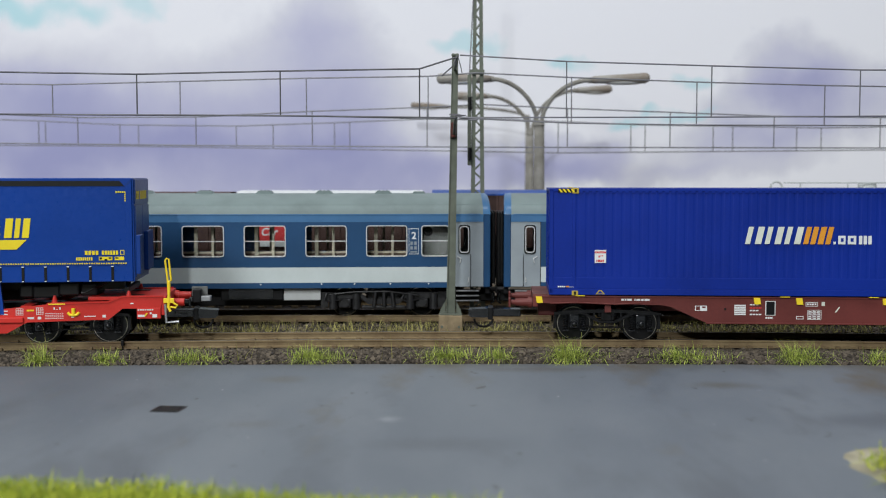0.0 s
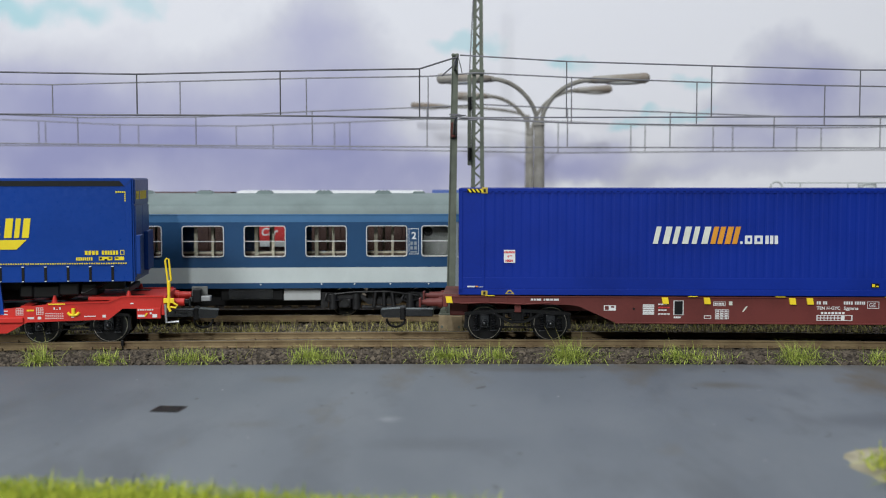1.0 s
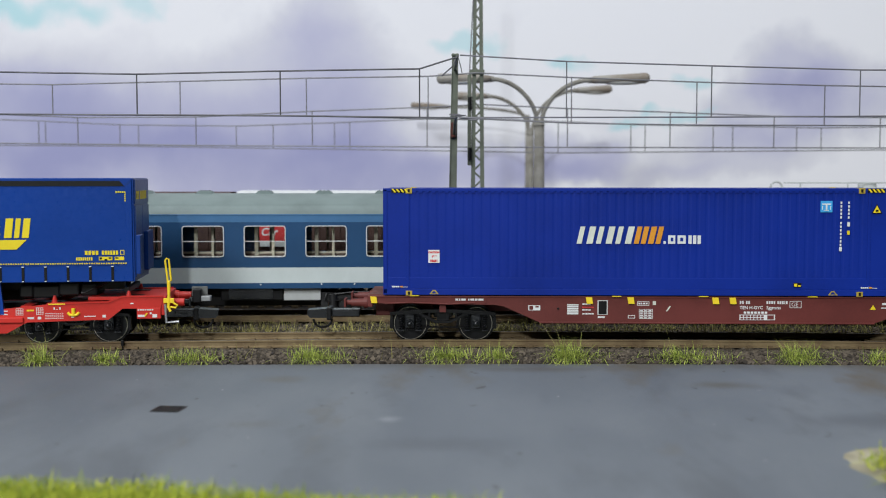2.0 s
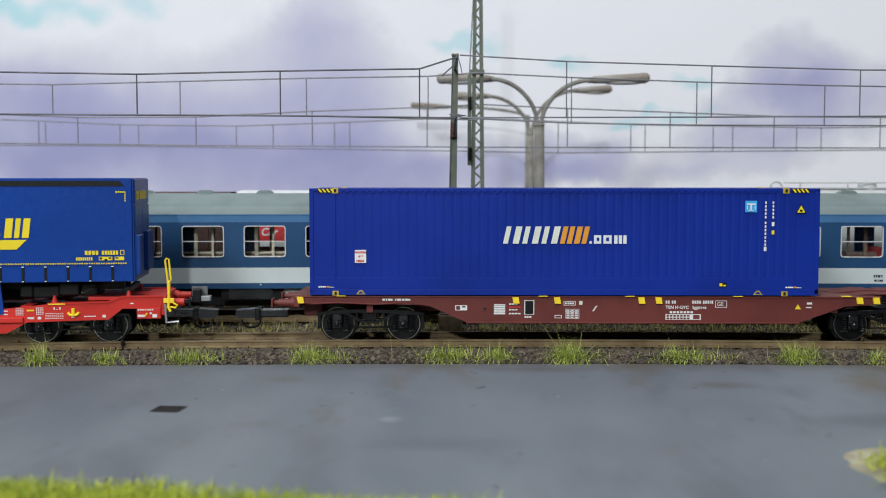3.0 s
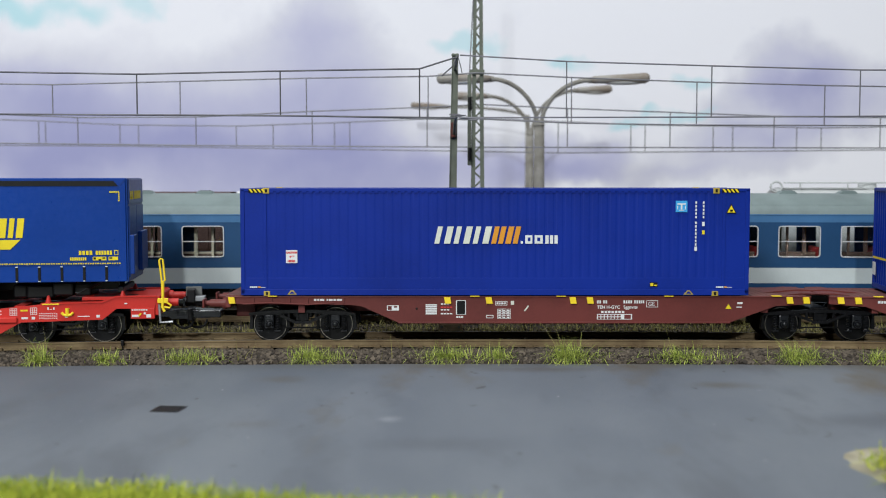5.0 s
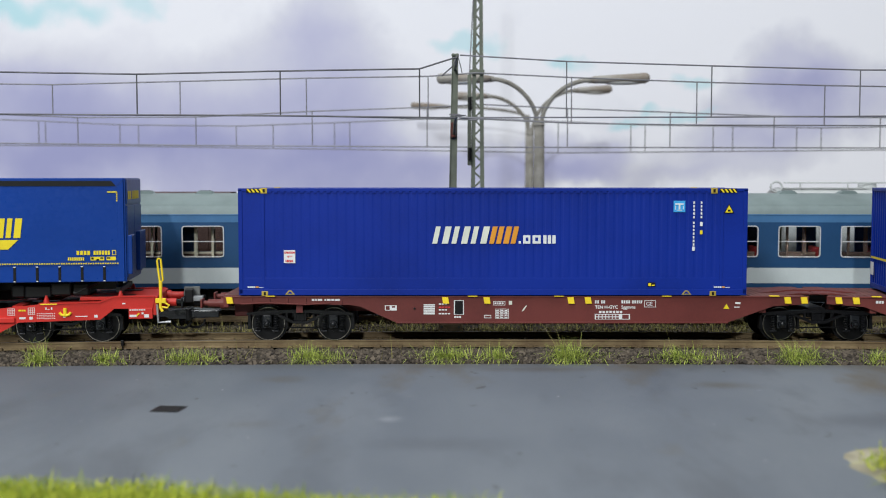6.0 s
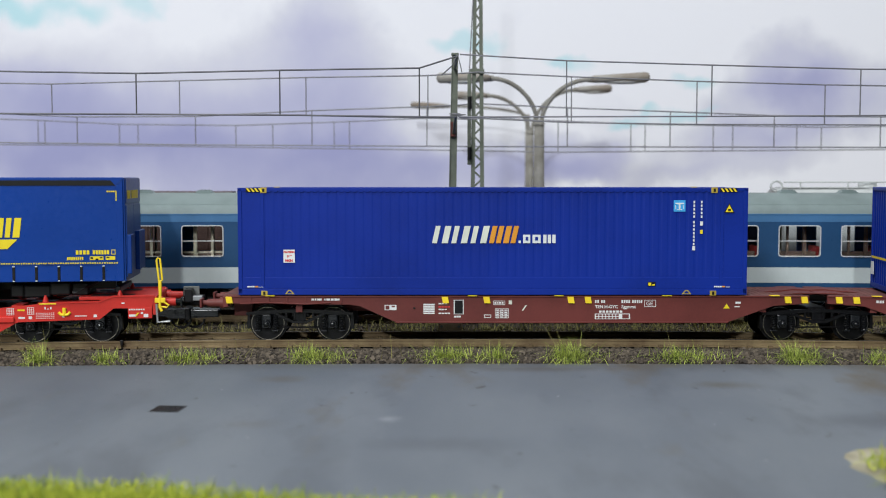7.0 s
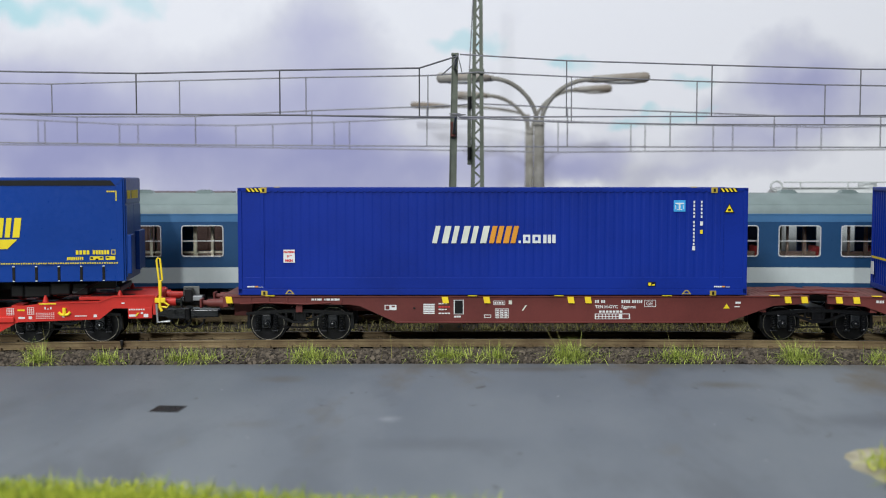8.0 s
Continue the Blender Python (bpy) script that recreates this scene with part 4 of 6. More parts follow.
def side_logo(t, y):
    """Name of the owner as plain slanted shapes in its colours, and the small marks."""
    z0, h = 16.2, 5.3
    y = y + 0.02
    for i in range(6):
        x = -18.7 + i * 2.95
        bars([(x, x + (1.9 if i % 2 else 1.5), z0, z0 + h)], y, CREAM_PRINT, t, "logo_stroke", "cream slanted bar of the owner's mark", lean=0.22)
    for x, w in ((-1.2, 1.5), (0.9, 1.5), (3.1, 1.7), (5.4, 1.5)):
        bars([(x, x + w, z0, z0 + h)], y, ORANGE_PRINT, t, "logo_stroke", "orange slanted bar of the owner's mark", lean=0.22)
    for x, w, hh in ((7.9, 0.7, 0.8), (9.3, 2.2, 2.6), (12.2, 2.5, 2.6), (15.5, 1.0, 2.6), (16.9, 1.0, 2.6), (18.3, 1.0, 2.6)):
        bars([(x, x + w, z0, z0 + hh)], y, WHITE_PRINT, t, "logo_stroke", "small white bar of the owner's mark")
    for x, w in ((10.1, 0.8), (13.0, 0.9)):
        bars([(x, x + w, z0 + 0.8, z0 + 1.9)], y - 0.05, CONTAINER_BLUE, t, "logo_gap")
    bars([(-64.4, -60.9, 10.2, 14.2)], y, WHITE_PRINT, t, "height_label", "white caution label with red words")
    lettering("CAUTION", 0.74, -64.35, y - 0.1, 13.2, RED_PRINT, t, bold=0.07)
    lettering("9'6\"", 0.95, -63.3, y - 0.1, 11.8, RED_PRINT, t, bold=0.05)
    lettering("HIGH", 0.95, -63.9, y - 0.1, 10.5, RED_PRINT, t, bold=0.07)
    bm = box(55.5, 59.1, y - 0.05, y, 25.9, 29.4, 0.02)
    sign = part("square_sign", bm, SKY_PRINT, t, "light blue square sign with a white mark")
    bars([(56.0, 58.6, 28.2, 28.6), (57.05, 57.55, 26.7, 28.2), (56.0, 56.2, 26.7, 27.9), (58.4, 58.6, 26.7, 27.9), (56.5, 58.1, 26.4, 26.6)], y - 0.07, WHITE_PRINT, sign)
    for x, zs in ((61.8, [29.2 - i * 1.12 for i in range(5)] + [23.0 - i * 1.12 for i in range(7)]), (64.1, [29.2 - i * 1.12 for i in range(5)])):
        bars([(x - 0.24, x + 0.24, z - 0.72, z) for z in zs], y, WHITE_PRINT, t, "owner_code", "white vertical code bars")
    bars([(61.4, 62.2, 14.0, 15.3)], y, WHITE_PRINT, t)
    bars([(63.7, 64.5, 21.6, 22.9)], y, WHITE_PRINT, t)
    bars([(63.7, 64.5, 19.1, 20.3)], y, YELLOW, t)
    part("triangle_border", prism([(71.0, 25.55), (74.2, 25.55), (72.6, 28.5)], y - 0.02, y), BLACK, t)
    part("warning_triangle", prism([(71.4, 25.8), (73.8, 25.8), (72.6, 28.0)], y - 0.05, y), YELLOW, t, "yellow warning triangle")
    bars([(72.2, 73.0, 26.1, 26.7)], y - 0.08, BLACK, t)
    bars([(47.8, 50.2, 2.9, 4.2)], y + 0.05, BLACK, t)
    bars([(48.0, 48.9, 3.1, 4.0), (49.2, 50.0, 3.1, 3.5)], y, YELLOW, t)


front_wagon = wagon_front()
rear_wagon = wagon_rear()
box_front = container("dark blue corrugated shipping container with printed marks")
box_rear = copy_thing(box_front, Matrix())
tagged(box_rear, "dark blue corrugated container on the trailing wagon half")
# marks on the end of the second container
bars([(-8, 10, 0, 0.7)], 0, YELLOW, box_rear, "end_stripe").matrix_local = place(-79.0, 3, 10.2, 0, 0, -90)
bars([(-11.5, -8.2, -4.2, 0)], 0, WHITE_PRINT, box_rear, "end_label").matrix_local = place(-79.0, 0, 9.0, 0, 0, -90)


# ---- red pocket wagon with its trailer; x = 78 at the trailer's rear ----
def pocket_wagon():
    t = thing("pocket_wagon", "bright red pocket wagon with white stencils", "railway wagon")
    e = 78
    top = [(-170, 11), (e - 39.7, 11.1), (e - 24.9, 12.5), (e - 7.8, 12.8), (e - 3.6, 14.4), (e + 8.7, 14.4)]
    bottom = [(e + 7.9, 10.8), (e - 3.6, 10.8), (e - 7.8, 7.5), (e - 32, 7.0), (e - 38, 3.7), (-170, 3.7)]
    for y0, y1 in ((-13.4, -12.4), (12.4, 13.4)):
        part("side_sill", prism(top + bottom, y0, y1), RED, t)
        part("flange", prism([(e - 7.8, 12.7), (e - 3.6, 14.3), (e + 8.7, 14.3), (e + 8.7, 14.75), (e - 3.8, 14.75), (e - 8, 13.15), (e - 26, 12.85), (e - 26, 12.4)], y0 - 0.3, y1 + 0.3), RED, t)
        part("end_plate", box(e + 0.7, e + 7.9, y0 - 0.2, y1, 7.6, 10.9, 0.12), RED, t)
        part("pocket_rail", box(-170, e - 33, y0 - 0.9, y0 + 0.3, 7.0, 8.6, 0.2), RED, t)
    part("deck", box(e - 14, e + 8.7, -12.4, 12.4, 13.4, 14.4, 0.1), RED, t)
    part("headstock", box(e + 8.0, e + 9.4, -13.2, 13.2, 8.6, 14.5, 0.2), RED, t)
    for y in (-8, 8):
        part("deck_opening", box(e - 11, e + 2, y - 2.2, y + 2.2, 14.3, 14.5), BLACK, t)
        part("locking_cone", rod((e - 1.8, y * 1.5, 14.4), (e - 1.8, y * 1.5, 16.2), 1.0, 0.35, 12), RED, t)
        part("locking_cone", rod((e - 24, y * 1.5, 12.6), (e - 24, y * 1.5, 15.0), 1.1, 0.35, 12), RED, t)
    part("cross_beam", box(e - 34, e - 31, -12.4, 12.4, 8, 12), RED, t)
    part("crosspiece", box(e - 22, e - 12, -12.4, 12.4, 11.2, 12.5), RED, t)
    part("centre_beam", box(-160, e + 8, -3, 3, 8.8, 12), BOGIE_BLACK, t)
    buffer_pair(t, e + 9.4, 12.3, 1, RED, BLACK_GLOSS)
    part("buffer_backplate", box(e + 17.6, e + 21.5, 4.5, 8.5, 10.8, 12.4, 0.2), GREY_METAL, t, "grey rectangular plate behind the buffers")
    part("buffer_bracket", box(e + 15.0, e + 20.2, 8.7, 9.7, 12.0, 15.2, 0.2), LAVATORY, t, "grey bent bracket behind the buffers")
    part("buffer_link", box(e + 15.8, e + 18.4, 4.0, 8.0, 10.4, 14.8, 0.3), BLACK, t)
    model_coupler(t, e + 7.6, 1, 7.6, 0.6)
    freight_bogie(t, e - 18.5)
    freight_bogie(t, -120)
    # yellow handrail and grey step
    y = -13.6
    part("handrail", tube([(e + 10.4, y, 12.0), (e + 10.2, y, 19.0), (e + 9.5, y, 25.6), (e + 9.9, y, 26.2), (e + 10.6, y, 26.0), (e + 11.2, y, 19.4), (e + 10.4, y, 19.0)], 0.32, 8), YELLOW_STEP, t, "thin yellow handrail")
    part("handrail_post", tube([(e + 10.6, y, 19.0), (e + 10.3, y, 11.0), (e + 10.9, y, 9.8)], 0.45, 8), YELLOW_STEP, t)
    part("handrail_foot", box(e + 8.8, e + 12.0, y - 0.3, y + 0.4, 12.4, 13.9, 0.15), YELLOW_STEP, t)
    part("yellow_lever", tube([(e + 11.0, y, 13.0), (e + 13.0, y, 11.6), (e + 12.4, y, 10.9), (e + 10.8, y, 11.2)], 0.3, 8), YELLOW_STEP, t)
    part("step", tube([(e + 9.3, y, 12.0), (e + 9.6, y, 6.4), (e + 13.4, y, 6.6)], 0.42, 8), GREY_METAL, t, "grey bent footstep")
    y = -13.42
    part("yellow_hook", tube([(e - 19.9, y - 0.2, 9.9), (e - 19.3, y - 0.2, 9.2), (e - 18.2, y - 0.2, 8.95), (e - 17.1, y - 0.2, 9.2), (e - 16.5, y - 0.2, 9.9)], 0.42, 8, rod((e - 18.2, y - 0.2, 8.95), (e - 18.2, y - 0.2, 11.2), 0.5, 0.62, 10)), YELLOW_STEP, t, "yellow rope hook")
    part("yellow_bar", box(e - 25.6, e - 20.6, y - 0.3, y, 12.3, 12.7, 0.05), YELLOW_STEP, t)
    bars([(e - 35.2, e - 33.1, 9.2 + i * 0.5, 9.32 + i * 0.5) for i in range(5)] + [(e - 35.2 + k * 0.68, e - 35.08 + k * 0.68, 9.2, 11.3) for k in range(4)], y, WHITE_PRINT, t)
    bars([(e - 39.6, e - 37.6, 9.4, 9.7), (e - 39.2, e - 37.6, 10.4, 10.7)], y, WHITE_PRINT, t)
    bars(text_bars(e - 32, 10.4, [0.9, 0.5, 0.5], 0.5, 0.1), y, YELLOW, t)
    bars([(e - 29.2, e - 27.2, 9.3 + i * 0.7, 9.42 + i * 0.7) for i in range(4)] + [(e - 29.2 + k * 0.63, e - 29.05 + k * 0.63, 9.3, 11.4) for k in range(4)], y, WHITE_PRINT, t)
    bars([(e - 31.8, e - 29.9, 8.0, 8.6), (e - 28.8, e - 27.8, 7.9, 8.7)], y, WHITE_PRINT, t)
    bars([(e - 26.6 + k * 0.62, e - 26.2 + k * 0.62, 8.0 + i * 0.52, 8.17 + i * 0.52) for i in range(4) for k in range(9)], y, WHITE_PRINT, t)
    bars([(e - 24.1, e - 23.7, 10.8, 11.5), (e - 22.4, e - 22.0, 10.8, 11.5), (e - 23.4, e - 22.8, 10.8, 11.0)], y, WHITE_PRINT, t)
    bars([(e - 15.2, e - 11.6, 8.5, 8.75), (e - 18.9, e - 18.1, 8.3, 8.7), (e - 9.6, e - 8.6, 8.2, 9.0), (e - 1.2, e - 0.3, 12.2, 12.6)], y, WHITE_PRINT, t)
    bars(text_bars(e + 1.0, 10.2, [0.5] * 7, 0.4, 0.2) + [(e + 1.0, e + 3.2, 8.2, 8.9), (e + 5.4, e + 6.8, 8.0, 9.0), (e + 4.6, e + 5.2, 9.0, 9.6)], y - 0.25, WHITE_PRINT, t)
    bars([(e + 2.8, e + 3.3, 8.4, 9.4)], y - 0.3, YELLOW, t, lean=0.8)
    return t


def semi_trailer():
    t = thing("semi_trailer", "blue curtain-sided semi-trailer with yellow lettering bars", "trailer")
    e = 78
    part("body", box(-80, e, -14.6, 14.6, 19.3, 51.0, 0.25), TRAILER_BLUE, t)
    part("rear_frame", box(e, e + 0.5, -14.4, 14.4, 19.2, 50.9, 0.15), TRAILER_END, t)
    for y0 in (-13.9, 0.15):
        part("rear_door", box(e + 0.5, e + 0.9, y0, y0 + 13.7, 20.5, 42.5, 0.1), TRAILER_END, t)
    part("rear_header", box(e + 0.5, e + 0.85, -13.9, 13.9, 43.0, 50.6, 0.1), TRAILER_END, t)
    part("tail_box", box(e + 0.9, e + 2.2, 2, 14.2, 21.5, 34.0, 0.2), TRAILER_END, t)
    part("tail_box", box(e + 0.9, e + 2.2, -14.0, -7.5, 21.5, 33.5, 0.2), TRAILER_END, t)
    bars(text_bars(-12, 44.4, [1.3, 1.3, 1.5], 2.6, 0.7) + text_bars(-4, 44.4, [1.4] * 6, 2.6, 0.8), 0, YELLOW, t, "end_lettering", "pale yellow bars on the rear header").matrix_local = place(e + 0.95, 0, 0, 0, 0, 90)
    part("roof_rail", prism([(-80, 50.1), (e - 3.6, 50.1), (e - 2.2, 48.5), (-80, 48.5)], -14.75, -14.5), BLACK, t, "black gap below the roof rail")
    part("seam", prism([(e - 0.3, 50.5), (e - 2.3, 48.4), (e - 2.3, 48.1), (e - 0.1, 50.2)], -14.7, -14.55), TRAILER_END, t)
    part("corner_post", box(e - 1.9, e - 0.1, -14.78, -14.55, 19.4, 48.6, 0.06), TRAILER_BLUE, t)
    y = -14.72
    # reflective corner, dotted line, straps
    bars([(e - 4.8 + i * 0.6, e - 4.35 + i * 0.6, 46.5, 46.95) for i in range(5)] + [(e - 2.2, e - 1.75, 43.9 + i * 0.6, 44.35 + i * 0.6) for i in range(5)], y, YELLOW, t, "reflector")
    bars([(e - 2.3 - i * 0.72, e - 1.85 - i * 0.72, 24.75, 25.15) for i in range(200)], y, YELLOW, t, "dotted_tape", "dotted yellow reflective tape")
    for i in range(20):
        x = e - 6.1 - i * 6.6
        s = part("strap", box(x - 0.4, x + 0.4, y - 0.1, y + 0.1, 19.5, 24.0, 0.05), BLACK, t, "black curtain strap")
        part("buckle", box(x - 0.35, x + 0.35, y - 0.25, y, 23.9, 24.15, 0.03), WHITE_PRINT, s)
        part("hook", box(x - 0.3, x + 0.3, y - 0.25, y, 19.5, 19.75, 0.03), WHITE_PRINT, s)
    bars([(-75, e - 2.0, 24.35, 24.5)], y, TRAILER_END, t, "curtain_hem")
    bars(text_bars(e - 14.2, 27.6, [0.78] * 4, 1.25, 0.28) + text_bars(e - 9.2, 27.6, [0.62] * 6, 1.25, 0.22), y, YELLOW, t, "code_bars", "yellow code bars")
    bars([(e - 3.7, e - 2.5, 27.5, 29.0)], y, YELLOW, t)
    bars([(e - 3.5, e - 2.7, 27.7, 28.8)], y - 0.06, TRAILER_BLUE, t)
    bars(text_bars(e - 16.8, 25.9, [0.42] * 8, 0.95, 0.2) + [(e - 10.1, e - 6.1, 25.9, 27.0), (e - 5.4, e - 2.6, 25.9, 27.0)], y, YELLOW, t)
    bars([(e - 9.9, e - 9.2, 26.2, 26.8), (e - 8.4, e - 7.6, 25.9, 26.3), (e - 7.2, e - 6.4, 26.4, 26.8), (e - 5.2, e - 4.3, 26.4, 26.8)], y - 0.06, BLACK, t)
    # owner's mark as plain slanted shapes
    for z in (32.9, 35.2, 37.4):
        bars([(e - 43.6, e - 39.0, z, z + 1.5)], y, YELLOW, t, "logo_stroke", "yellow bar of the owner's mark", lean=0.12)
    for x, w in ((-37.8, 2.2), (-34.9, 1.5), (-32.6, 2.0)):
        bars([(e + x, e + x + w, 32.9, 38.8)], y, YELLOW, t, "logo_stroke", "yellow bar of the owner's mark", lean=0.12)
    bars([(-60, e - 49, 32.9, 38.8)], y, YELLOW, t, "logo_stroke", "", lean=0.12)
    part("logo_underline", prism([(-75, 29.3), (e - 34.2, 29.4), (e - 31.2, 32.3), (-75, 32.0)], y - 0.06, y + 0.06), YELLOW, t)
    # running gear under the body
    part("chassis", box(-70, e - 4, -6, -4.6, 16.2, 19.3, 0.15), BLACK, t)
    part("chassis", box(-70, e - 4, 4.6, 6, 16.2, 19.3, 0.15), BLACK, t)
    part("wheel_cover", prism([(e - 44, 9.5), (e - 38.6, 9.5), (e - 39.6, 19.2), (e - 44, 19.2)], -13.5, -12.2), TRAILER_BLUE, t)
    part("bumper", box(e - 3.4, e - 1.8, -11, 11, 15.6, 17.2, 0.2), BLACK, t)
    for x in (e - 32, e - 20, e - 26):
        part("bracket", prism([(x - 2, 14), (x + 1.5, 14), (x + 3.5, 19.3), (x - 3, 19.3)], -5.8, 5.8), BLACK, t)
    for x, w, z, yy in ((e - 27, 4, 14.8, -8), (e - 20, 3, 15.6, -9), (e - 14.5, 2.5, 15.2, -7), (e - 33, 2, 15, -8)):
        part("suspension_block", box(x - w, x + w, yy - 1.5, yy + 12, z - 0.8, z + 3.2, 0.5), BLACK, t)
    part("strut", tube([(e - 33, -8, 14.2), (e - 26, -8, 18.4), (e - 16, -8, 15.2), (e - 9, -8, 18.8)], 0.6, 8), BLACK, t)
    part("hose", tube([(e - 22, -6.5, 15.2), (e - 18, -7.5, 16.8), (e - 13, -7, 15.6)], 0.9, 8), BLACK_GLOSS, t)
    return t


red_wagon = pocket_wagon()
trailer = semi_trailer()


# ---- standing passenger coaches ----
WINDOWS = [(15.6, 25.5), (30.9, 45.6), (52.9, 67.6), (75.0, 89.8), (97.2, 112.0), (119.4, 134.2), (141.6, 156.4), (163.8, 178.6), (186, 200.8), (208.2, 223), (230.4, 245.2), (252.6, 267.4), (277, 287)]
COACH_LEN = 303.0


def wall_pieces(bm, holes, z0, z1, h0, h1, y0, y1, span, f):
    """A long wall with window openings between h0 and h1."""
    def put(a, b, c, d):
        box(min(f * a, f * b), max(f * a, f * b), y0, y1, c, d, 0, bm)
    put(span[0], span[1], z0, h0)
    put(span[0], span[1], h1, z1)
    x = span[0]
    for a, b in holes:
        put(x, a, h0, h1)
        x = b
    put(x, span[1], h0, h1)


def window(parent, f, a, b, y, z0, z1, bar=True, metal=None):
    """Silver frame with rounded corners, a cross bar and a glass pane."""
    x0, x1 = min(f * a, f * b), max(f * a, f * b)
    bm = bmesh.new()
    outer, inner = [], []
    for cx, cz, a0 in ((x1 - 1, z1 - 1, 0), (x0 + 1, z1 - 1, 1), (x0 + 1, z0 + 1, 2), (x1 - 1, z0 + 1, 3)):
        for k in range(4):
            an = (a0 + k / 3) * math.pi / 2
            outer.append((cx + 1.15 * math.cos(an), cz + 1.15 * math.sin(an)))
            inner.append((cx + 0.83 * math.cos(an), cz + 0.83 * math.sin(an)))
    n = len(outer)
    rings = [[bm.verts.new((px, yy, pz)) for px, pz in pts] for pts, yy in ((outer, y + 0.5), (outer, y - 0.28), (inner, y - 0.28), (inner, y + 0.5))]
    for q in range(4):
        p, r = rings[q], rings[(q + 1) % 4]
        for i in range(n):
            j = (i + 1) % n
            bm.faces.new((p[i], p[j], r[j], r[i]))
    w = part("window", bm, metal or CHROME, parent, "black rubber window seal" if metal else "silver-framed coach window")
    if metal:
        return w
    if bar:
        zc = z0 + (z1 - z0) * 0.5
        part("cross_bar", box(x0 + 0.3, x1 - 0.3, y - 0.2, y + 0.3, zc - 0.15, zc + 0.15, 0.05), CHROME, w)
    pane = part("pane", box(x0 + 0.3, x1 - 0.3, y + 0.32, y + 0.42, z0 + 0.3, z1 - 0.3), GLASS, w)
    pane.visible_shadow = False
    return w


def coach_bogie(parent, cx):
    b = part("bogie", box(cx - 6, cx + 6, -9, 9, 5.5, 9.5, 0.4), COACH_BOGIE, parent, "black passenger bogie with axle springs")
    for side in (-1, 1):
        y0, y1 = (-12.4, -10.9) if side < 0 else (10.9, 12.4)
        part("side_frame", prism([(cx - 23, 6.8), (cx - 23, 8.8), (cx - 9, 9.0), (cx - 6, 6.6), (cx + 6, 6.6), (cx + 9, 9.0), (cx + 23, 8.8), (cx + 23, 6.8), (cx + 8, 6.6), (cx + 5.5, 4.4), (cx - 5.5, 4.4), (cx - 8, 6.6)], y0, y1), COACH_BOGIE, b)
        for ax in (-14.2, 14.2):
            bm = box(cx + ax - 2.3, cx + ax + 2.3, y0 - 0.5, y1, 3.2, 6.6, 0.5)
            rod((cx + ax, y0 - 1.2, 5.0), (cx + ax, y1, 5.0), 1.5, 1.8, 14, bm)
            part("axle_box", bm, COACH_BOGIE, b)
            for k in (-4.3, 4.3):
                part("axle_spring", rod((cx + ax + k, y0 - 0.1, 2.8), (cx + ax + k, y0 - 0.1, 8.6), 1.6, 1.4, 14), COACH_BOGIE, b)
            w = part("wheel", RIM, None, b, "steel wheels half hidden by the bogie")
            w.location = ((cx + ax) * MM, 0, WHEEL_R * MM)
            w = part("wheel_disc", DISC, None, b)
            w.location = ((cx + ax) * MM, 0, WHEEL_R * MM)
        for k in (-3.6, 0.2, 3.8):
            part("damper", rod((cx + k, y0 - 0.9, 3.8), (cx + k * 0.8, y0 - 0.9, 9.2), 0.75, 0.6, 10), COACH_BOGIE, b)
        for ax in (-14.2, 14.2):
            part("brake_hose", tube([(cx + ax - 6.5, y0 - 0.6, 8.8), (cx + ax - 7.4, y0 - 1.0, 6.4), (cx + ax - 5.6, y0 - 1.2, 5.4), (cx + ax - 3.4, y0 - 1.2, 6.0), (cx + ax - 0.4, y0 - 1.3, 6.6)], 0.32, 6), COACH_BOGIE, b)
            # added bright arc that draws the highlight on the tyre's lower edge
            part("tyre_glint", tube([(cx + ax + 5.25 * math.sin(u * 0.1), y0 + 3.4, 5.2 - 5.25 * math.cos(u * 0.1)) for u in range(-8, 9)], 0.16, 5), STEEL, b)
        part("swing_beam", box(cx - 8, cx + 8, y0 - 0.6, y1, 2.8, 4.0, 0.3), COACH_BOGIE, b)
        part("link_rod", tube([(cx - 20, y0 - 0.8, 8.2), (cx - 10, y0 - 0.9, 9.2), (cx + 2, y0 - 1.0, 9.3), (cx + 13, y0 - 0.8, 7.8)], 0.5, 8), BLACK, b)
        for k in (-21.5, 21.5):
            part("bracket", prism([(cx + k - 1.6, 3.0), (cx + k + 1.0, 3.6), (cx + k + 1.8, 9.0), (cx + k - 1.4, 9.0)], y0, y1 + 1), COACH_BOGIE, b)


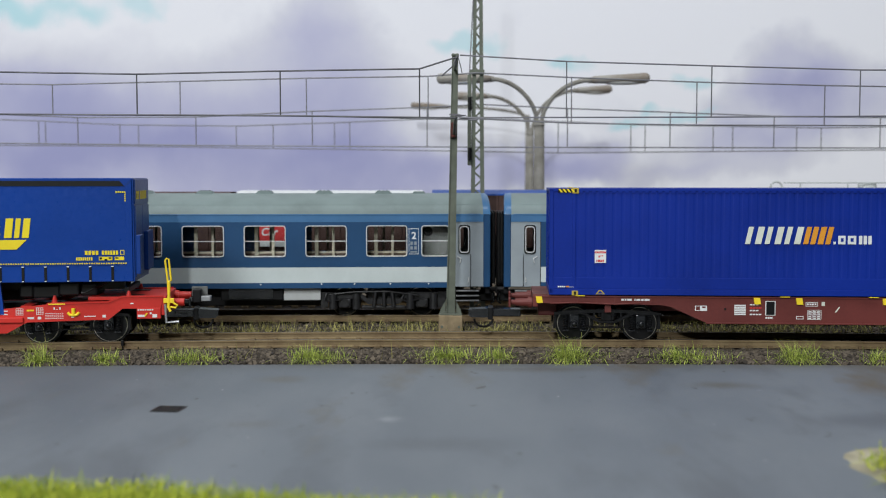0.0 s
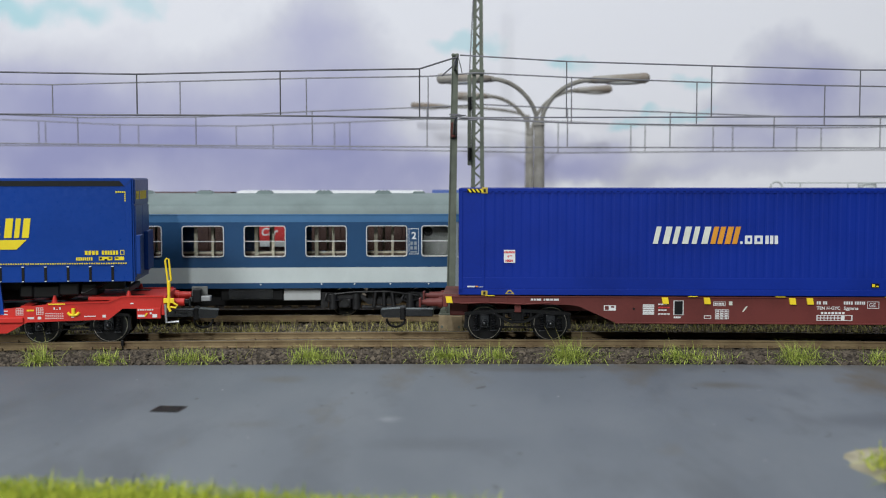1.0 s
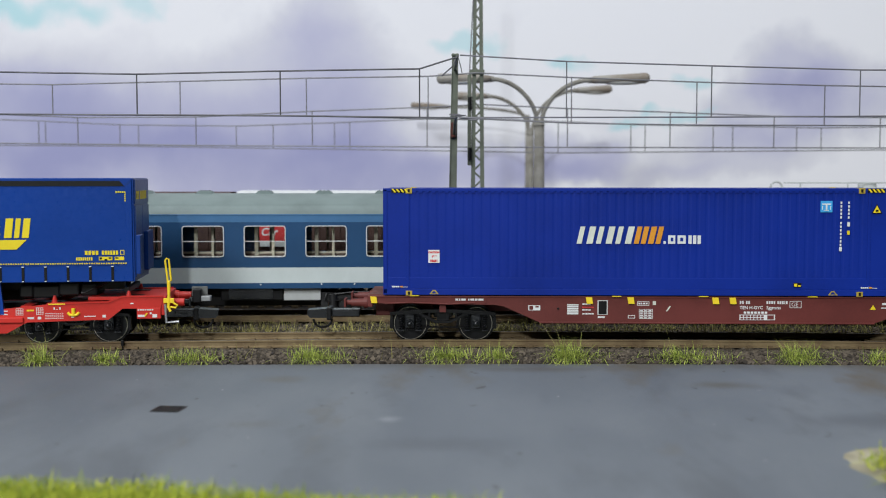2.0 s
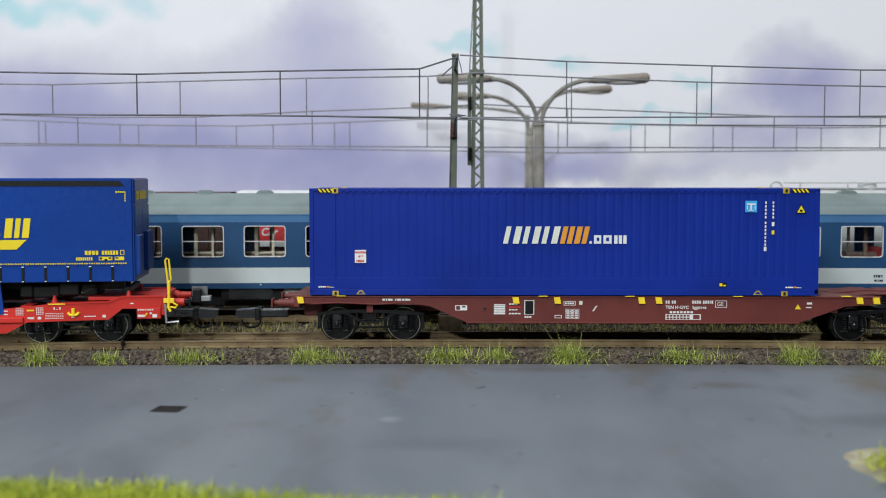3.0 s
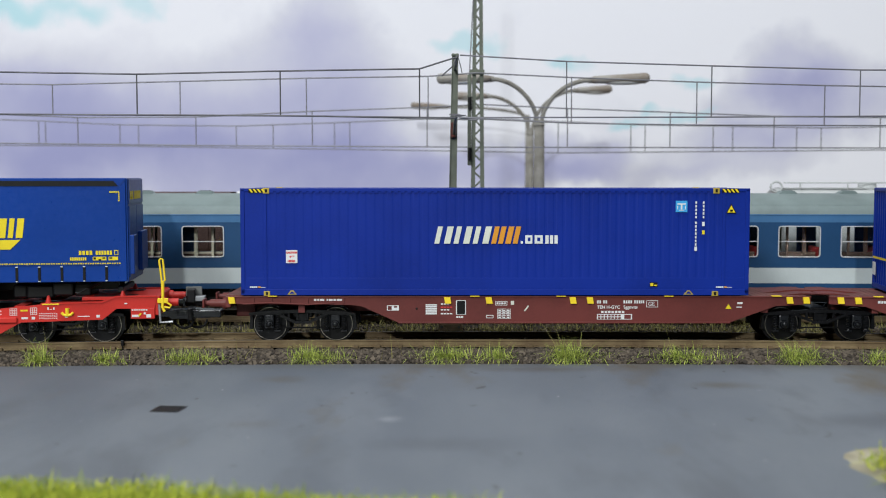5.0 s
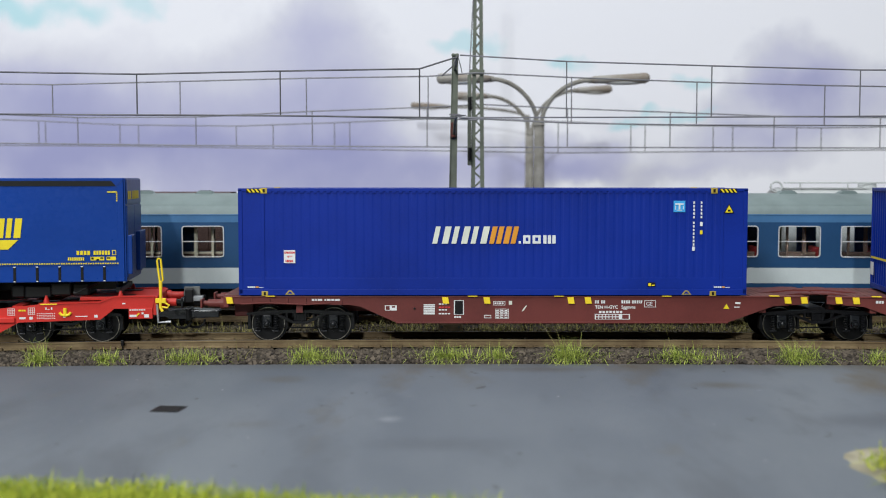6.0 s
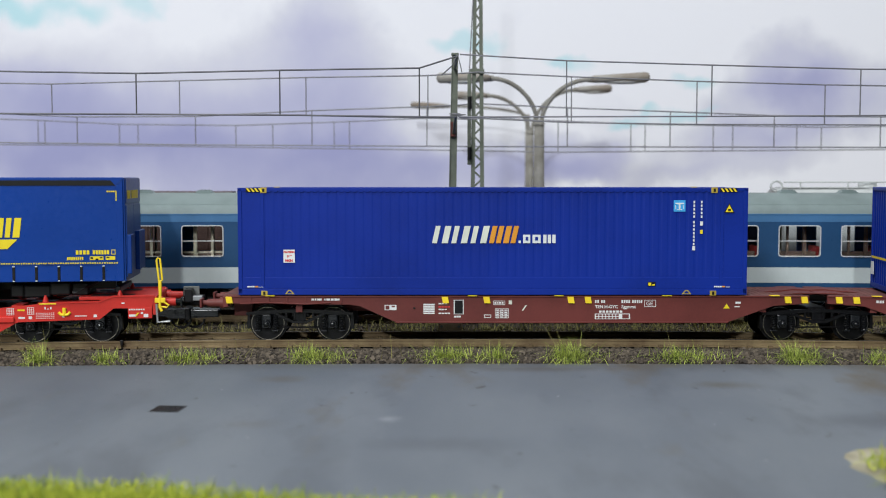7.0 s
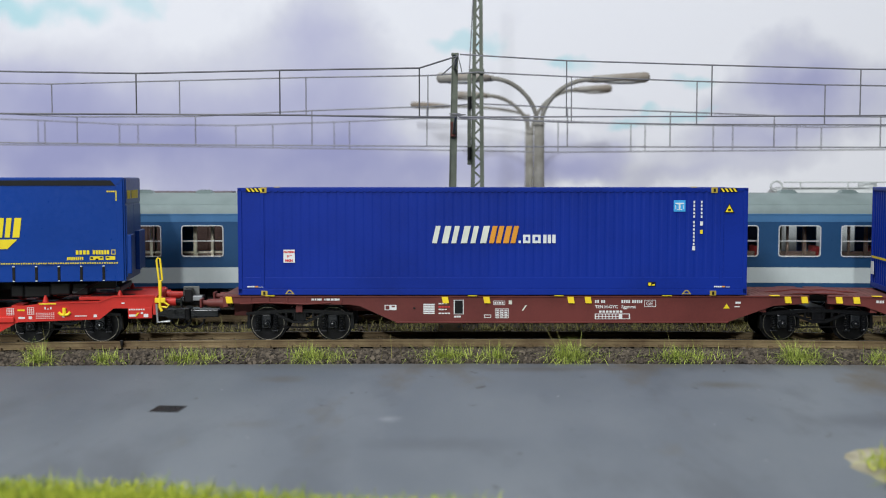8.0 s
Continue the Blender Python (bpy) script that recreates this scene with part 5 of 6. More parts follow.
def coach(label, f, seats, pose_m, offset=0.0):
    """f = -1: the near end lies at x = 0 and the coach runs to -x; f = 1: it runs to +x."""
    t = thing("passenger_coach", label, "railway coach", pose_m)
    L, W = COACH_LEN, 16.2
    windows = [(a + offset, b + offset) for a, b in WINDOWS]

    def span(a, b):
        return min(f * a, f * b), max(f * a, f * b)

    for y0, y1 in ((-W, -W + 0.8), (W - 0.8, W)):
        bm = bmesh.new()
        wall_pieces(bm, windows, 18.5, 35.0, 22.5, 33.6, y0, y1, (13.9, L - 13.9), f)
        part("side_wall", bm, COACH_BLUE, t)
        part("cantrail", box(*span(2.9, L - 2.9), y0, y1, 35.0, 37.7), COACH_LIGHT, t, "lighter blue band below the roof")
        part("white_stripe", box(*span(13.9, L - 13.9), y0, y1, 12.9, 18.5), COACH_WHITE, t, "greyish white stripe below the windows")
        part("skirt", box(*span(13.9, L - 13.9), y0, y1, 10.9, 12.9), COACH_BLUE, t)
        out = y0 < 0
        yo = y0 if out else y1
        for a, b, m in ((0.3, 2.9, COACH_BLUE), (L - 2.9, L - 0.3, COACH_BLUE)):
            part("end_pillar", box(*span(a, b), y0 * 0.99, y1 * 0.99, 10.9, 37.7, 0.35), m, t)
        for a in (2.9, L - 13.9):
            sgn = -1 if out else 1
            d = bmesh.new()
            wall_pieces(d, [(a + 5.1, a + 8.9)], 11.2, 35.0, 23.6, 33.4, y0 + 0.25, y1 - 0.1, (a, a + 11.0), f)
            door = part("door", d, COACH_DOOR, t, "grey folding coach door")
            if out:
                c = a + 7.0
                window(door, f, c - 2.0, c + 2.0, y0 + 0.25, 23.3, 33.7, False, BLACK_GLOSS)
                window(door, f, c - 1.6, c + 1.6, y0 + 0.22, 23.8, 33.2, False)
                part("door_gap", box(*span(a + 4.5, a + 4.75), y0 + 0.18, y0 + 0.3, 11.3, 23.0), BLACK, door)
                part("door_gap", box(*span(a + 10.7, a + 11.0), y0 + 0.18, y0 + 0.3, 11.2, 35.0), BLACK, door)
                part("door_handle", tube([(f * (a + 8.6), y0 - 0.1, 20.0), (f * (a + 8.2), y0 - 0.2, 21.6), (f * (a + 9.6), y0 - 0.1, 22.3)], 0.18, 6), CHROME, door)
                part("door_handle", tube([(f * (a + 5.5), y0 - 0.1, 12.8), (f * (a + 5.4), y0 - 0.2, 14.5)], 0.2, 6), CHROME, door)
                for z in (9.6, 7.8, 6.0):
                    part("step", box(*span(a + 1.5, a + 10.0), y0 - 0.2, y0 + 2.2, z - 0.2, z + 0.2, 0.08), GREY_METAL, t, "grey boarding step")
        if out:
            for a, b in windows:
                window(t, f, a, b, y0, 22.5, 33.6)
        else:
            for a, b in windows:
                part("rear_window_post", box(*span(a + 8.0, a + 9.0), y0, y1, 22.5, 33.6), INTERIOR, t)
    # roof: arched, grey, with blue rounded ends
    prof = [(-W, 37.7), (-W + 0.4, 39.2), (-W + 2.0, 41.2), (-11.0, 43.0), (-7, 44.4), (-3.0, 45.1), (0, 45.3)]
    prof = prof + [(-y, z) for y, z in prof[-2::-1]]
    for nm, stations, mat in (("roof", [(3.0, 1, 0), (L - 3.0, 1, 0)], COACH_GREY), ("roof_end", [(0.3, 0.985, 1.1), (0.5, 0.991, 0.6), (0.9, 0.996, 0.25), (1.5, 0.999, 0.08), (3.0, 1, 0)], COACH_LIGHT), ("roof_end", [(L - 3.0, 1, 0), (L - 1.5, 0.999, 0.08), (L - 0.9, 0.996, 0.25), (L - 0.5, 0.991, 0.6), (L - 0.3, 0.985, 1.1)], COACH_LIGHT)):
        bm = bmesh.new()
        prev = None
        for sx, k, drop in stations:
            row = [bm.verts.new((f * sx, y * k, 37.7 + (z - 37.7) * (1 - drop / 9.0))) for y, z in prof]
            if prev:
                for i in range(len(prof) - 1):
                    bm.faces.new((prev[i], row[i], row[i + 1], prev[i + 1]))
            else:
                first = row
            prev = row
        for row in (prev, first):
            bm.faces.new([bm.verts.new(v.co) for v in row])
        part(nm, bm, mat, t, "", True)
    for z, y in ((41.2, -W + 2.0),):
        part("roof_seam", tube([(f * 6.0, y, z), (f * (L - 6.0), y, z)], 0.07, 6), COACH_GREY, t)
    part("gutter", box(*span(4, L - 4), -W - 0.12, -W + 0.2, 37.5, 37.9, 0.06), COACH_LIGHT, t)
    for i in range(11):
        # flat ventilator with sloping ends and a ribbed cap
        c = f * (39.5 + 22.2 * i)
        v = part("roof_vent", prism([(c - 3.4, 45.1), (c - 2.2, 46.2), (c + 2.2, 46.2), (c + 3.4, 45.1)], -2.8, 2.8), COACH_GREY, t)
        for k in (-1.4, 0.0, 1.4):
            part("vent_rib", box(c + k - 0.25, c + k + 0.25, -2.4, 2.4, 46.15, 46.4, 0.05), COACH_GREY, v)
    part("roof_vent", prism([(f * 26 - 2.6, 45.1), (f * 26 - 1.8, 45.9), (f * 26 + 1.8, 45.9), (f * 26 + 2.6, 45.1)], -2.2, 2.2), COACH_GREY, t)
    # ends, floor, inside
    for a in (0.3, L - 1.1):
        part("end_wall", box(*span(a, a + 0.8), -W + 0.8, W - 0.8, 10.9, 39.0), COACH_BLUE, t)
        part("end_wall_top", box(*span(a, a + 0.8), -W + 5.6, W - 5.6, 39.0, 41.6), COACH_BLUE, t)
    for a, b in ((-2.6, 0.3), (L - 0.3, L + 2.6)):
        g = part("gangway", box(*span(a, b), -5.6, 5.6, 11.5, 38.0, 0.3), BLACK, t, "black rubber gangway bellows")
        for k in range(3):
            c = a + 0.4 + k * 1.0
            part("fold", box(*span(c - 0.25, c + 0.25), -6.4, 6.4, 11.0, 38.6, 0.2), BLACK, g)
    part("buffer_beam", box(*span(0.2, 2.0), -13, 13, 8.2, 10.9, 0.2), BLACK, t)
    for k in (-9.5, 9.5):
        bf = part("buffer", rod((f * 0.2, k, 9.6), (f * -2.2, k, 9.6), 1.1, 0.9, 14), BLACK, t)
        part("buffer_head", box(*span(-2.7, -2.2), k - 2.2, k + 2.2, 8.2, 11.0, 0.15), BLACK, bf)
    part("coupling_shaft", box(*span(-2.4, 14), -6.5, 6.5, 4.8, 8.0, 0.4), BLACK, t)
    for k, drop in ((-7.2, 3.6), (-5.6, 2.6), (6.4, 3.2)):
        part("brake_hose", tube([(f * 0.2, k, 9.0), (f * -1.2, k - 0.4, 8.4), (f * -1.8, k - 0.5, 8.4 - drop), (f * -0.6, k - 0.3, 7.6 - drop)], 0.4, 7), BLACK_GLOSS, t)
    part("floor", box(*span(1, L - 1), -W + 0.8, W - 0.8, 10.9, 14.6), BOGIE_BLACK, t)
    part("corridor_wall", box(*span(14, L - 14), -6.1, -5.6, 14.6, 23.0), PARTITION, t)
    part("corridor_rail", box(*span(14, L - 14), -6.3, -5.4, 23.0, 23.7), PARTITION if seats else INTERIOR, t)
    part("ledge", box(*span(14, L - 14), -15.3, -12.8, 21.6, 22.5), PARTITION if seats else INTERIOR, t)
    for a, b in windows:
        m = (a + b) / 2
        part("post", box(*span(m - 2.6, m - 1.7), -7.8, -7.0, 14.6, 36.5), PARTITION if seats else INTERIOR, t)
        part("post", box(*span(b - 4.0, b - 2.7), -7.8, -7.0, 14.6, 36.5), PARTITION if seats else INTERIOR, t)
        part("partition", box(*span(b + 3.4, b + 4.0), -15.3, -5.6, 14.6, 36.5), PARTITION, t)
        if seats:
            part("bench", box(*span(b + 1.2, b + 3.2), -14, 4.4, 14.6, 25.5, 0.6), SEAT_RED, t)
    part("lavatory_wall", box(*span(14.5, 28), -9.4, -8.8, 14.6, 36.5), LAVATORY, t)
    part("lavatory_fan", rod((f * 23.0, -9.7, 31.2), (f * 23.0, -9.3, 31.2), 1.8, None, 20), BLACK, t)
    part("ceiling_lining", box(*span(2, L - 2), -15.2, 15.2, 36.6, 37.2), INTERIOR, t)
    for c in (39.5, L - 39.5):
        coach_bogie(t, f * c)
    part("battery_box", box(*span(76.3, 99), -13, -3, 6.2, 10.9, 0.3), BLACK, t)
    part("battery_lid", box(*span(80, 96), -13.3, -12.9, 6.6, 10.4, 0.1), BLACK_GLOSS, t)
    part("equipment_box", box(*span(62.5, 76), -13.4, -4, 6.2, 10.8, 0.25), TANK_GREY, t, "pale grey box under the floor")
    # added black block: stands in for the deep shade under the coach floor
    part("underfloor_shade_block", box(*span(62, L - 62), -6, 6, 3.4, 10.9, 0.3), BLACK, t)
    part("air_tank", rod((f * 105, -6, 7.6), (f * 128, -6, 7.6), 2.6, None, 16), BLACK, t)
    part("equipment_box", box(*span(132, 170), -12, 12, 5.8, 10.9, 0.3), BLACK, t)
    # class sign
    y = -W - 0.04
    a, b = span(26.6, 30.2)
    s = part("class_sign", box(a, b, y - 0.06, y + 0.1, 23.2, 32.6, 0.05), WHITE_PRINT, t, "small blue and white second-class sign")
    part("sign_face", box(a + 0.14, b - 0.14, y - 0.1, y, 23.4, 32.4), COACH_BLUE, s)
    lettering("2", 3.6, a + 0.95, y - 0.14, 28.8, WHITE_PRINT, s, "numeral", bold=0.08)
    bars([(a + 0.55 + i * 1.4, a + 1.5 + i * 1.4, 24.9 + k * 1.7, 26.1 + k * 1.7) for i in range(2) for k in range(2)], y - 0.14, COACH_DOOR, s, "pictogram")
    bars([(a + 0.5, b - 0.5, 23.8, 24.3)], y - 0.14, COACH_DOOR, s, "pictogram")
    if seats:
        bars(text_bars(f * 133.5, 15.2, [0.5, 0.5, 0.9, 0.5], 0.9, 0.25) + text_bars(f * 133.8, 13.7, [0.9, 0.4, 1.2], 0.7, 0.25), y, COACH_BOGIE, t, "stencil", "small dark stencil marks")
    for c in (37, 50, 23, 62, 84):
        part("rivet", rod((f * c, -W - 0.15, 12.4), (f * c, -W + 0.1, 12.4), 0.28, None, 8), WHITE_PRINT, t)
    return t


coach("blue and white passenger coach with grey roof", -1, False, on_track(-151.5, 0, 110, 3000, 62) @ place(151.5, 0, 0))
coach("blue and white passenger coach with red seats coupled behind the other", 1, True, on_track(157.2, 0, 110, 3000, 62) @ place(-151.5, 0, 0), 2.3)


# ---- freight wagons on the third track ----
def box_wagon(x0, x1, body_mat, roof_mat, z_top, label, sign=False):
    c, h = (x0 + x1) / 2, (x1 - x0) / 2
    t = thing("freight_wagon", label, "railway wagon", place(c, 113, 0))
    part("body", box(-h, h, -14.5, 14.5, 13.5, z_top - 2.2, 0.2), body_mat, t)
    n = max(3, int(h / 4))
    for i in range(n + 1):
        x = -h + 2 * h * i / n
        part("rib", box(x - 0.5, x + 0.5, -15.1, -14.5, 13.5, z_top - 2.2, 0.1), body_mat, t)
    bm = bmesh.new()
    prof = [(-14.9, z_top - 2.2), (-14.9, z_top - 1.6), (-9, z_top - 0.4), (0, z_top), (9, z_top - 0.4), (14.9, z_top - 1.6), (14.9, z_top - 2.2)]
    a = [bm.verts.new((-h - 0.5, y, z)) for y, z in prof]
    b = [bm.verts.new((h + 0.5, y, z)) for y, z in prof]
    for i in range(len(prof)):
        j = (i + 1) % len(prof)
        bm.faces.new((a[i], b[i], b[j], a[j]))
    bm.faces.new(a)
    bm.faces.new(b[::-1])
    part("roof", bm, roof_mat, t)
    part("underframe", box(-h - 1, h + 1, -12, 12, 9.5, 13.5, 0.2), BOGIE_BLACK, t)
    for x in (-h + 7, h - 7):
        for nm, me in (("wheel_rim", RIM), ("wheel_disc", DISC)):
            w = part(nm, me, None, t)
            w.location = (x * MM, 0, WHEEL_R * MM)
    if sign:
        s = part("red_sign", box(-28.5, -14, -15.5, -15.1, 25.0, 33.5), RED_PRINT, t, "red panel with white word")
        lettering("Car", 4.4, -28.0, -15.55, 27.4, WHITE_PRINT, s, shear=0.2, bold=0.1)
        part("sign_band", box(-28.5, -9.5, -15.48, -15.1, 22.8, 25.0), WHITE_PRINT, s, "white band below the red panel")
    return t


box_wagon(-196, -89, FREIGHT_BROWN, FREIGHT_BROWN, 45.2, "dark brown freight wagon behind the coaches")
box_wagon(-85, -9, FREIGHT_BROWN, TARP_WHITE, 45.8, "brown freight wagon with white roof and red sign", True)
box_wagon(-4, 66, FREIGHT_BROWN, FREIGHT_BLUE, 46.0, "brown freight wagon with a blue roof edge")


box_wagon(70, 136, FREIGHT_BROWN, FREIGHT_BROWN, 43.0, "low dark brown freight wagon behind the coaches")


def tank_wagon():
    t = thing("tank_wagon", "pale grey tank wagon with walkway behind the coaches", "railway wagon", place(200, 113, 0))
    part("tank", rod((-60, 0, 29.5), (60, 0, 29.5), 17.0, None, 40), TANK_GREY, t, "", True)
    part("walkway", box(-58, 58, -4, 4, 46.4, 46.9), TANK_GREY, t)
    part("lid", rod((-20, 0, 46), (-20, 0, 49.2), 4, 3.6, 20), TANK_GREY, t)
    pts = [(-60 + 2.4 * math.cos(a), -5, 47.2 + 2.2 * math.sin(a)) for a in [i * math.pi / 6 for i in range(13)]]
    part("ring_handle", tube(pts, 0.45, 6), TANK_GREY, t)
    for x in (-50, -30, -10, 10):
        part("rail_stanchion", rod((x, -5, 45.2), (x, -5, 49.0), 0.3, None, 6), TANK_GREY, t)
    part("guard_rail", tube([(-57, -5, 49.0), (55, -5, 49.0)], 0.3, 6), TANK_GREY, t)
    part("underframe", box(-64, 64, -12, 12, 9.5, 13.5, 0.2), BOGIE_BLACK, t)
    for x in (-48, -30, 30, 48):
        for nm, me in (("wheel_rim", RIM), ("wheel_disc", DISC)):
            part(nm, me, None, t).location = (x * MM, 0, WHEEL_R * MM)


tank_wagon()


# ---- overhead line ----
def at_x(line, x):
    """Height of a wire at x."""
    for (x0, y0), (x1, y1) in zip(line, line[1:]):
        if x0 <= x <= x1:
            return y0 + (y1 - y0) * (x - x0) / (x1 - x0)
    return line[-1][1]


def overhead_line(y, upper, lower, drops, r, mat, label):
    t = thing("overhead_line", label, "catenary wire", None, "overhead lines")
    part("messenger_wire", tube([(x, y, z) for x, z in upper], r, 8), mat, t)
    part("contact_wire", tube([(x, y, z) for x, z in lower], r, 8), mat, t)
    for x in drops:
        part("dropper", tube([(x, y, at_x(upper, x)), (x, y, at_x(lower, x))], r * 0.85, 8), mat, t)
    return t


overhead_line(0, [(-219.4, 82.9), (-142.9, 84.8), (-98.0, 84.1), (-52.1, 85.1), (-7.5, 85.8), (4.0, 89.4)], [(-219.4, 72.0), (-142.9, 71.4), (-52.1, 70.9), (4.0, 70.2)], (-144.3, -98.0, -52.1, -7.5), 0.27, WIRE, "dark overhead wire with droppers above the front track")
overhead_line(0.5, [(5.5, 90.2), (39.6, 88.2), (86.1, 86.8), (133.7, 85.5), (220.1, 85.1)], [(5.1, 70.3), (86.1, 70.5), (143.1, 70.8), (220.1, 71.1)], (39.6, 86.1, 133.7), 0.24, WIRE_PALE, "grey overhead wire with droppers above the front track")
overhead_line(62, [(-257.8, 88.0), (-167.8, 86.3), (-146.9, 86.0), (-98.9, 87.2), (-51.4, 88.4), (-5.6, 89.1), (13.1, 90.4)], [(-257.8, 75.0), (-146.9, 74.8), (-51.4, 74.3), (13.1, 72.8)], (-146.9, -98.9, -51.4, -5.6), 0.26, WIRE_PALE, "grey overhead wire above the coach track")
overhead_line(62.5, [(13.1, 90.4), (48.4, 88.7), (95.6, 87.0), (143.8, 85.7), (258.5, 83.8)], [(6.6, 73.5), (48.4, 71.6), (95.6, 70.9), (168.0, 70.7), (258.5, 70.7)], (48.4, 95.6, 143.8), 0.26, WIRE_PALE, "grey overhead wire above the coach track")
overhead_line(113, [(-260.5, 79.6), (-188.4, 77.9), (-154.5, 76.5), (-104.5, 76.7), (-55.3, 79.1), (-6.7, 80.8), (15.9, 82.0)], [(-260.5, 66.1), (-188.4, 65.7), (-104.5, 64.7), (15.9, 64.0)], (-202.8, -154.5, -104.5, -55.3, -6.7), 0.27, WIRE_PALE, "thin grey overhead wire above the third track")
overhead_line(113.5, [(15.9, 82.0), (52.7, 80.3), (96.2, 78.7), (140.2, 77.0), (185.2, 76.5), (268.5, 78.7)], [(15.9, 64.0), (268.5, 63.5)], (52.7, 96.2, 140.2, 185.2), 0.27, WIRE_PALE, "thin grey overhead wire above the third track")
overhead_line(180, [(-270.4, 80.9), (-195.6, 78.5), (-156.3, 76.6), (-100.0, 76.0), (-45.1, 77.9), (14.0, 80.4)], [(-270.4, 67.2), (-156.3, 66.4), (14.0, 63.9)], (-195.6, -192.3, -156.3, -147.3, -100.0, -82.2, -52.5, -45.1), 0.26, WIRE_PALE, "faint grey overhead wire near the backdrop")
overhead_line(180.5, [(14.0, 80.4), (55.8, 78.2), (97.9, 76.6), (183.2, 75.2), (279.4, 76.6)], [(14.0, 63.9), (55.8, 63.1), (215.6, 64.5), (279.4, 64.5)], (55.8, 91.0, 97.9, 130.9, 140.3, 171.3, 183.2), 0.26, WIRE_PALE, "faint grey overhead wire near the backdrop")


def beam_mast():
    """Tapered H-section mast on a concrete foot, with brackets over the front track."""
    t = thing("overhead_mast", "green-grey tapered steel mast on a brown concrete foot", "catenary mast", place(2.6, 31, 0, 0, 1.0, 0))

    def taper(xa, xb, ya, yb, k):
        bm = bmesh.new()
        lo = [bm.verts.new((x, y, 3.0)) for x, y in ((xa, ya), (xb, ya), (xb, yb), (xa, yb))]
        hi = [bm.verts.new((x * k, y * k, 93.4)) for x, y in ((xa, ya), (xb, ya), (xb, yb), (xa, yb))]
        bm.faces.new(lo[::-1])
        bm.faces.new(hi)
        for i in range(4):
            bm.faces.new((lo[i], lo[(i + 1) % 4], hi[(i + 1) % 4], hi[i]))
        return bm

    part("flange", taper(-1.55, -1.2, -1.6, 1.6, 0.7), MAST_GREY, t)
    part("flange", taper(1.2, 1.55, -1.6, 1.6, 0.7), MAST_GREY, t)
    part("web", taper(-1.2, 1.2, -0.9, -0.5, 0.7), MAST_GREY, t)
    part("cap", box(-1.3, 1.3, -1.3, 1.3, 93.2, 94.0, 0.2), MAST_GREY, t)
    part("foot", box(-4.2, 4.2, -3.6, 3.6, -5.5, 3.0, 0.35), CONCRETE, t, "weathered brown concrete foot")
    part("base_plate", box(-3.9, 3.9, -3.3, 3.3, 3.0, 3.5, 0.1), MAST_GREY, t)
    for s in (-1, 1):
        part("gusset", prism([(s * 1.8, 3.5), (s * 3.8, 3.5), (s * 3.6, 4.6), (s * 1.75, 8.0)], -0.4, 0.4), MAST_GREY, t)
    for x in (-3.0, 3.0):
        part("bolt", rod((x, -3.7, -1.0), (x, -3.4, -1.0), 0.5, None, 8), MAST_GREY, t)
    # bracket arms that reach over the track
    part("upper_arm", tube([(0, -1, 88.5), (0.3, -16, 89.4), (0.4, -30.5, 90.3)], 0.5, 8), MAST_GREY, t)
    part("lower_arm", tube([(0, -1, 66.0), (0.2, -14, 69.5), (0.4, -30.5, 71.0)], 0.5, 8), MAST_GREY, t)
    for z0, y0 in ((67.6, -1.9),):
        ins = part("insulator", rod((-0.2, y0, z0 - 2.6), (-0.2, y0, z0 + 2.6), 0.7, None, 10), RUST_RED, t, "ribbed brown insulator")
        for k in range(5):
            part("rib", rod((-0.2, y0, z0 - 2.3 + k * 1.05), (-0.2, y0, z0 - 1.8 + k * 1.05), 1.05, None, 12), RUST_RED, ins)
    for k in range(6):
        a, b = rng.uniform(-2.0, 0.5), rng.uniform(1, 4)
        part("tie_wire", tube([(a, -30.4, 70.2 + rng.uniform(0, 1.6)), (0.4, -30.6, 71 + rng.uniform(-0.5, 1)), (b, -30.2, 70.6 + rng.uniform(-1, 1))], 0.16, 5), WIRE_PALE, t)
    part("tie_wire", tube([(-4.5, -30.4, 83.5), (-1.2, -30.6, 86.5), (0.5, -30.6, 90.2)], 0.22, 6), WIRE, t)
    part("tie_wire", tube([(0.5, -30.6, 90.2), (1.6, -30.6, 86.5), (2.0, -30.6, 84.6)], 0.16, 6), WIRE_PALE, t)


beam_mast()


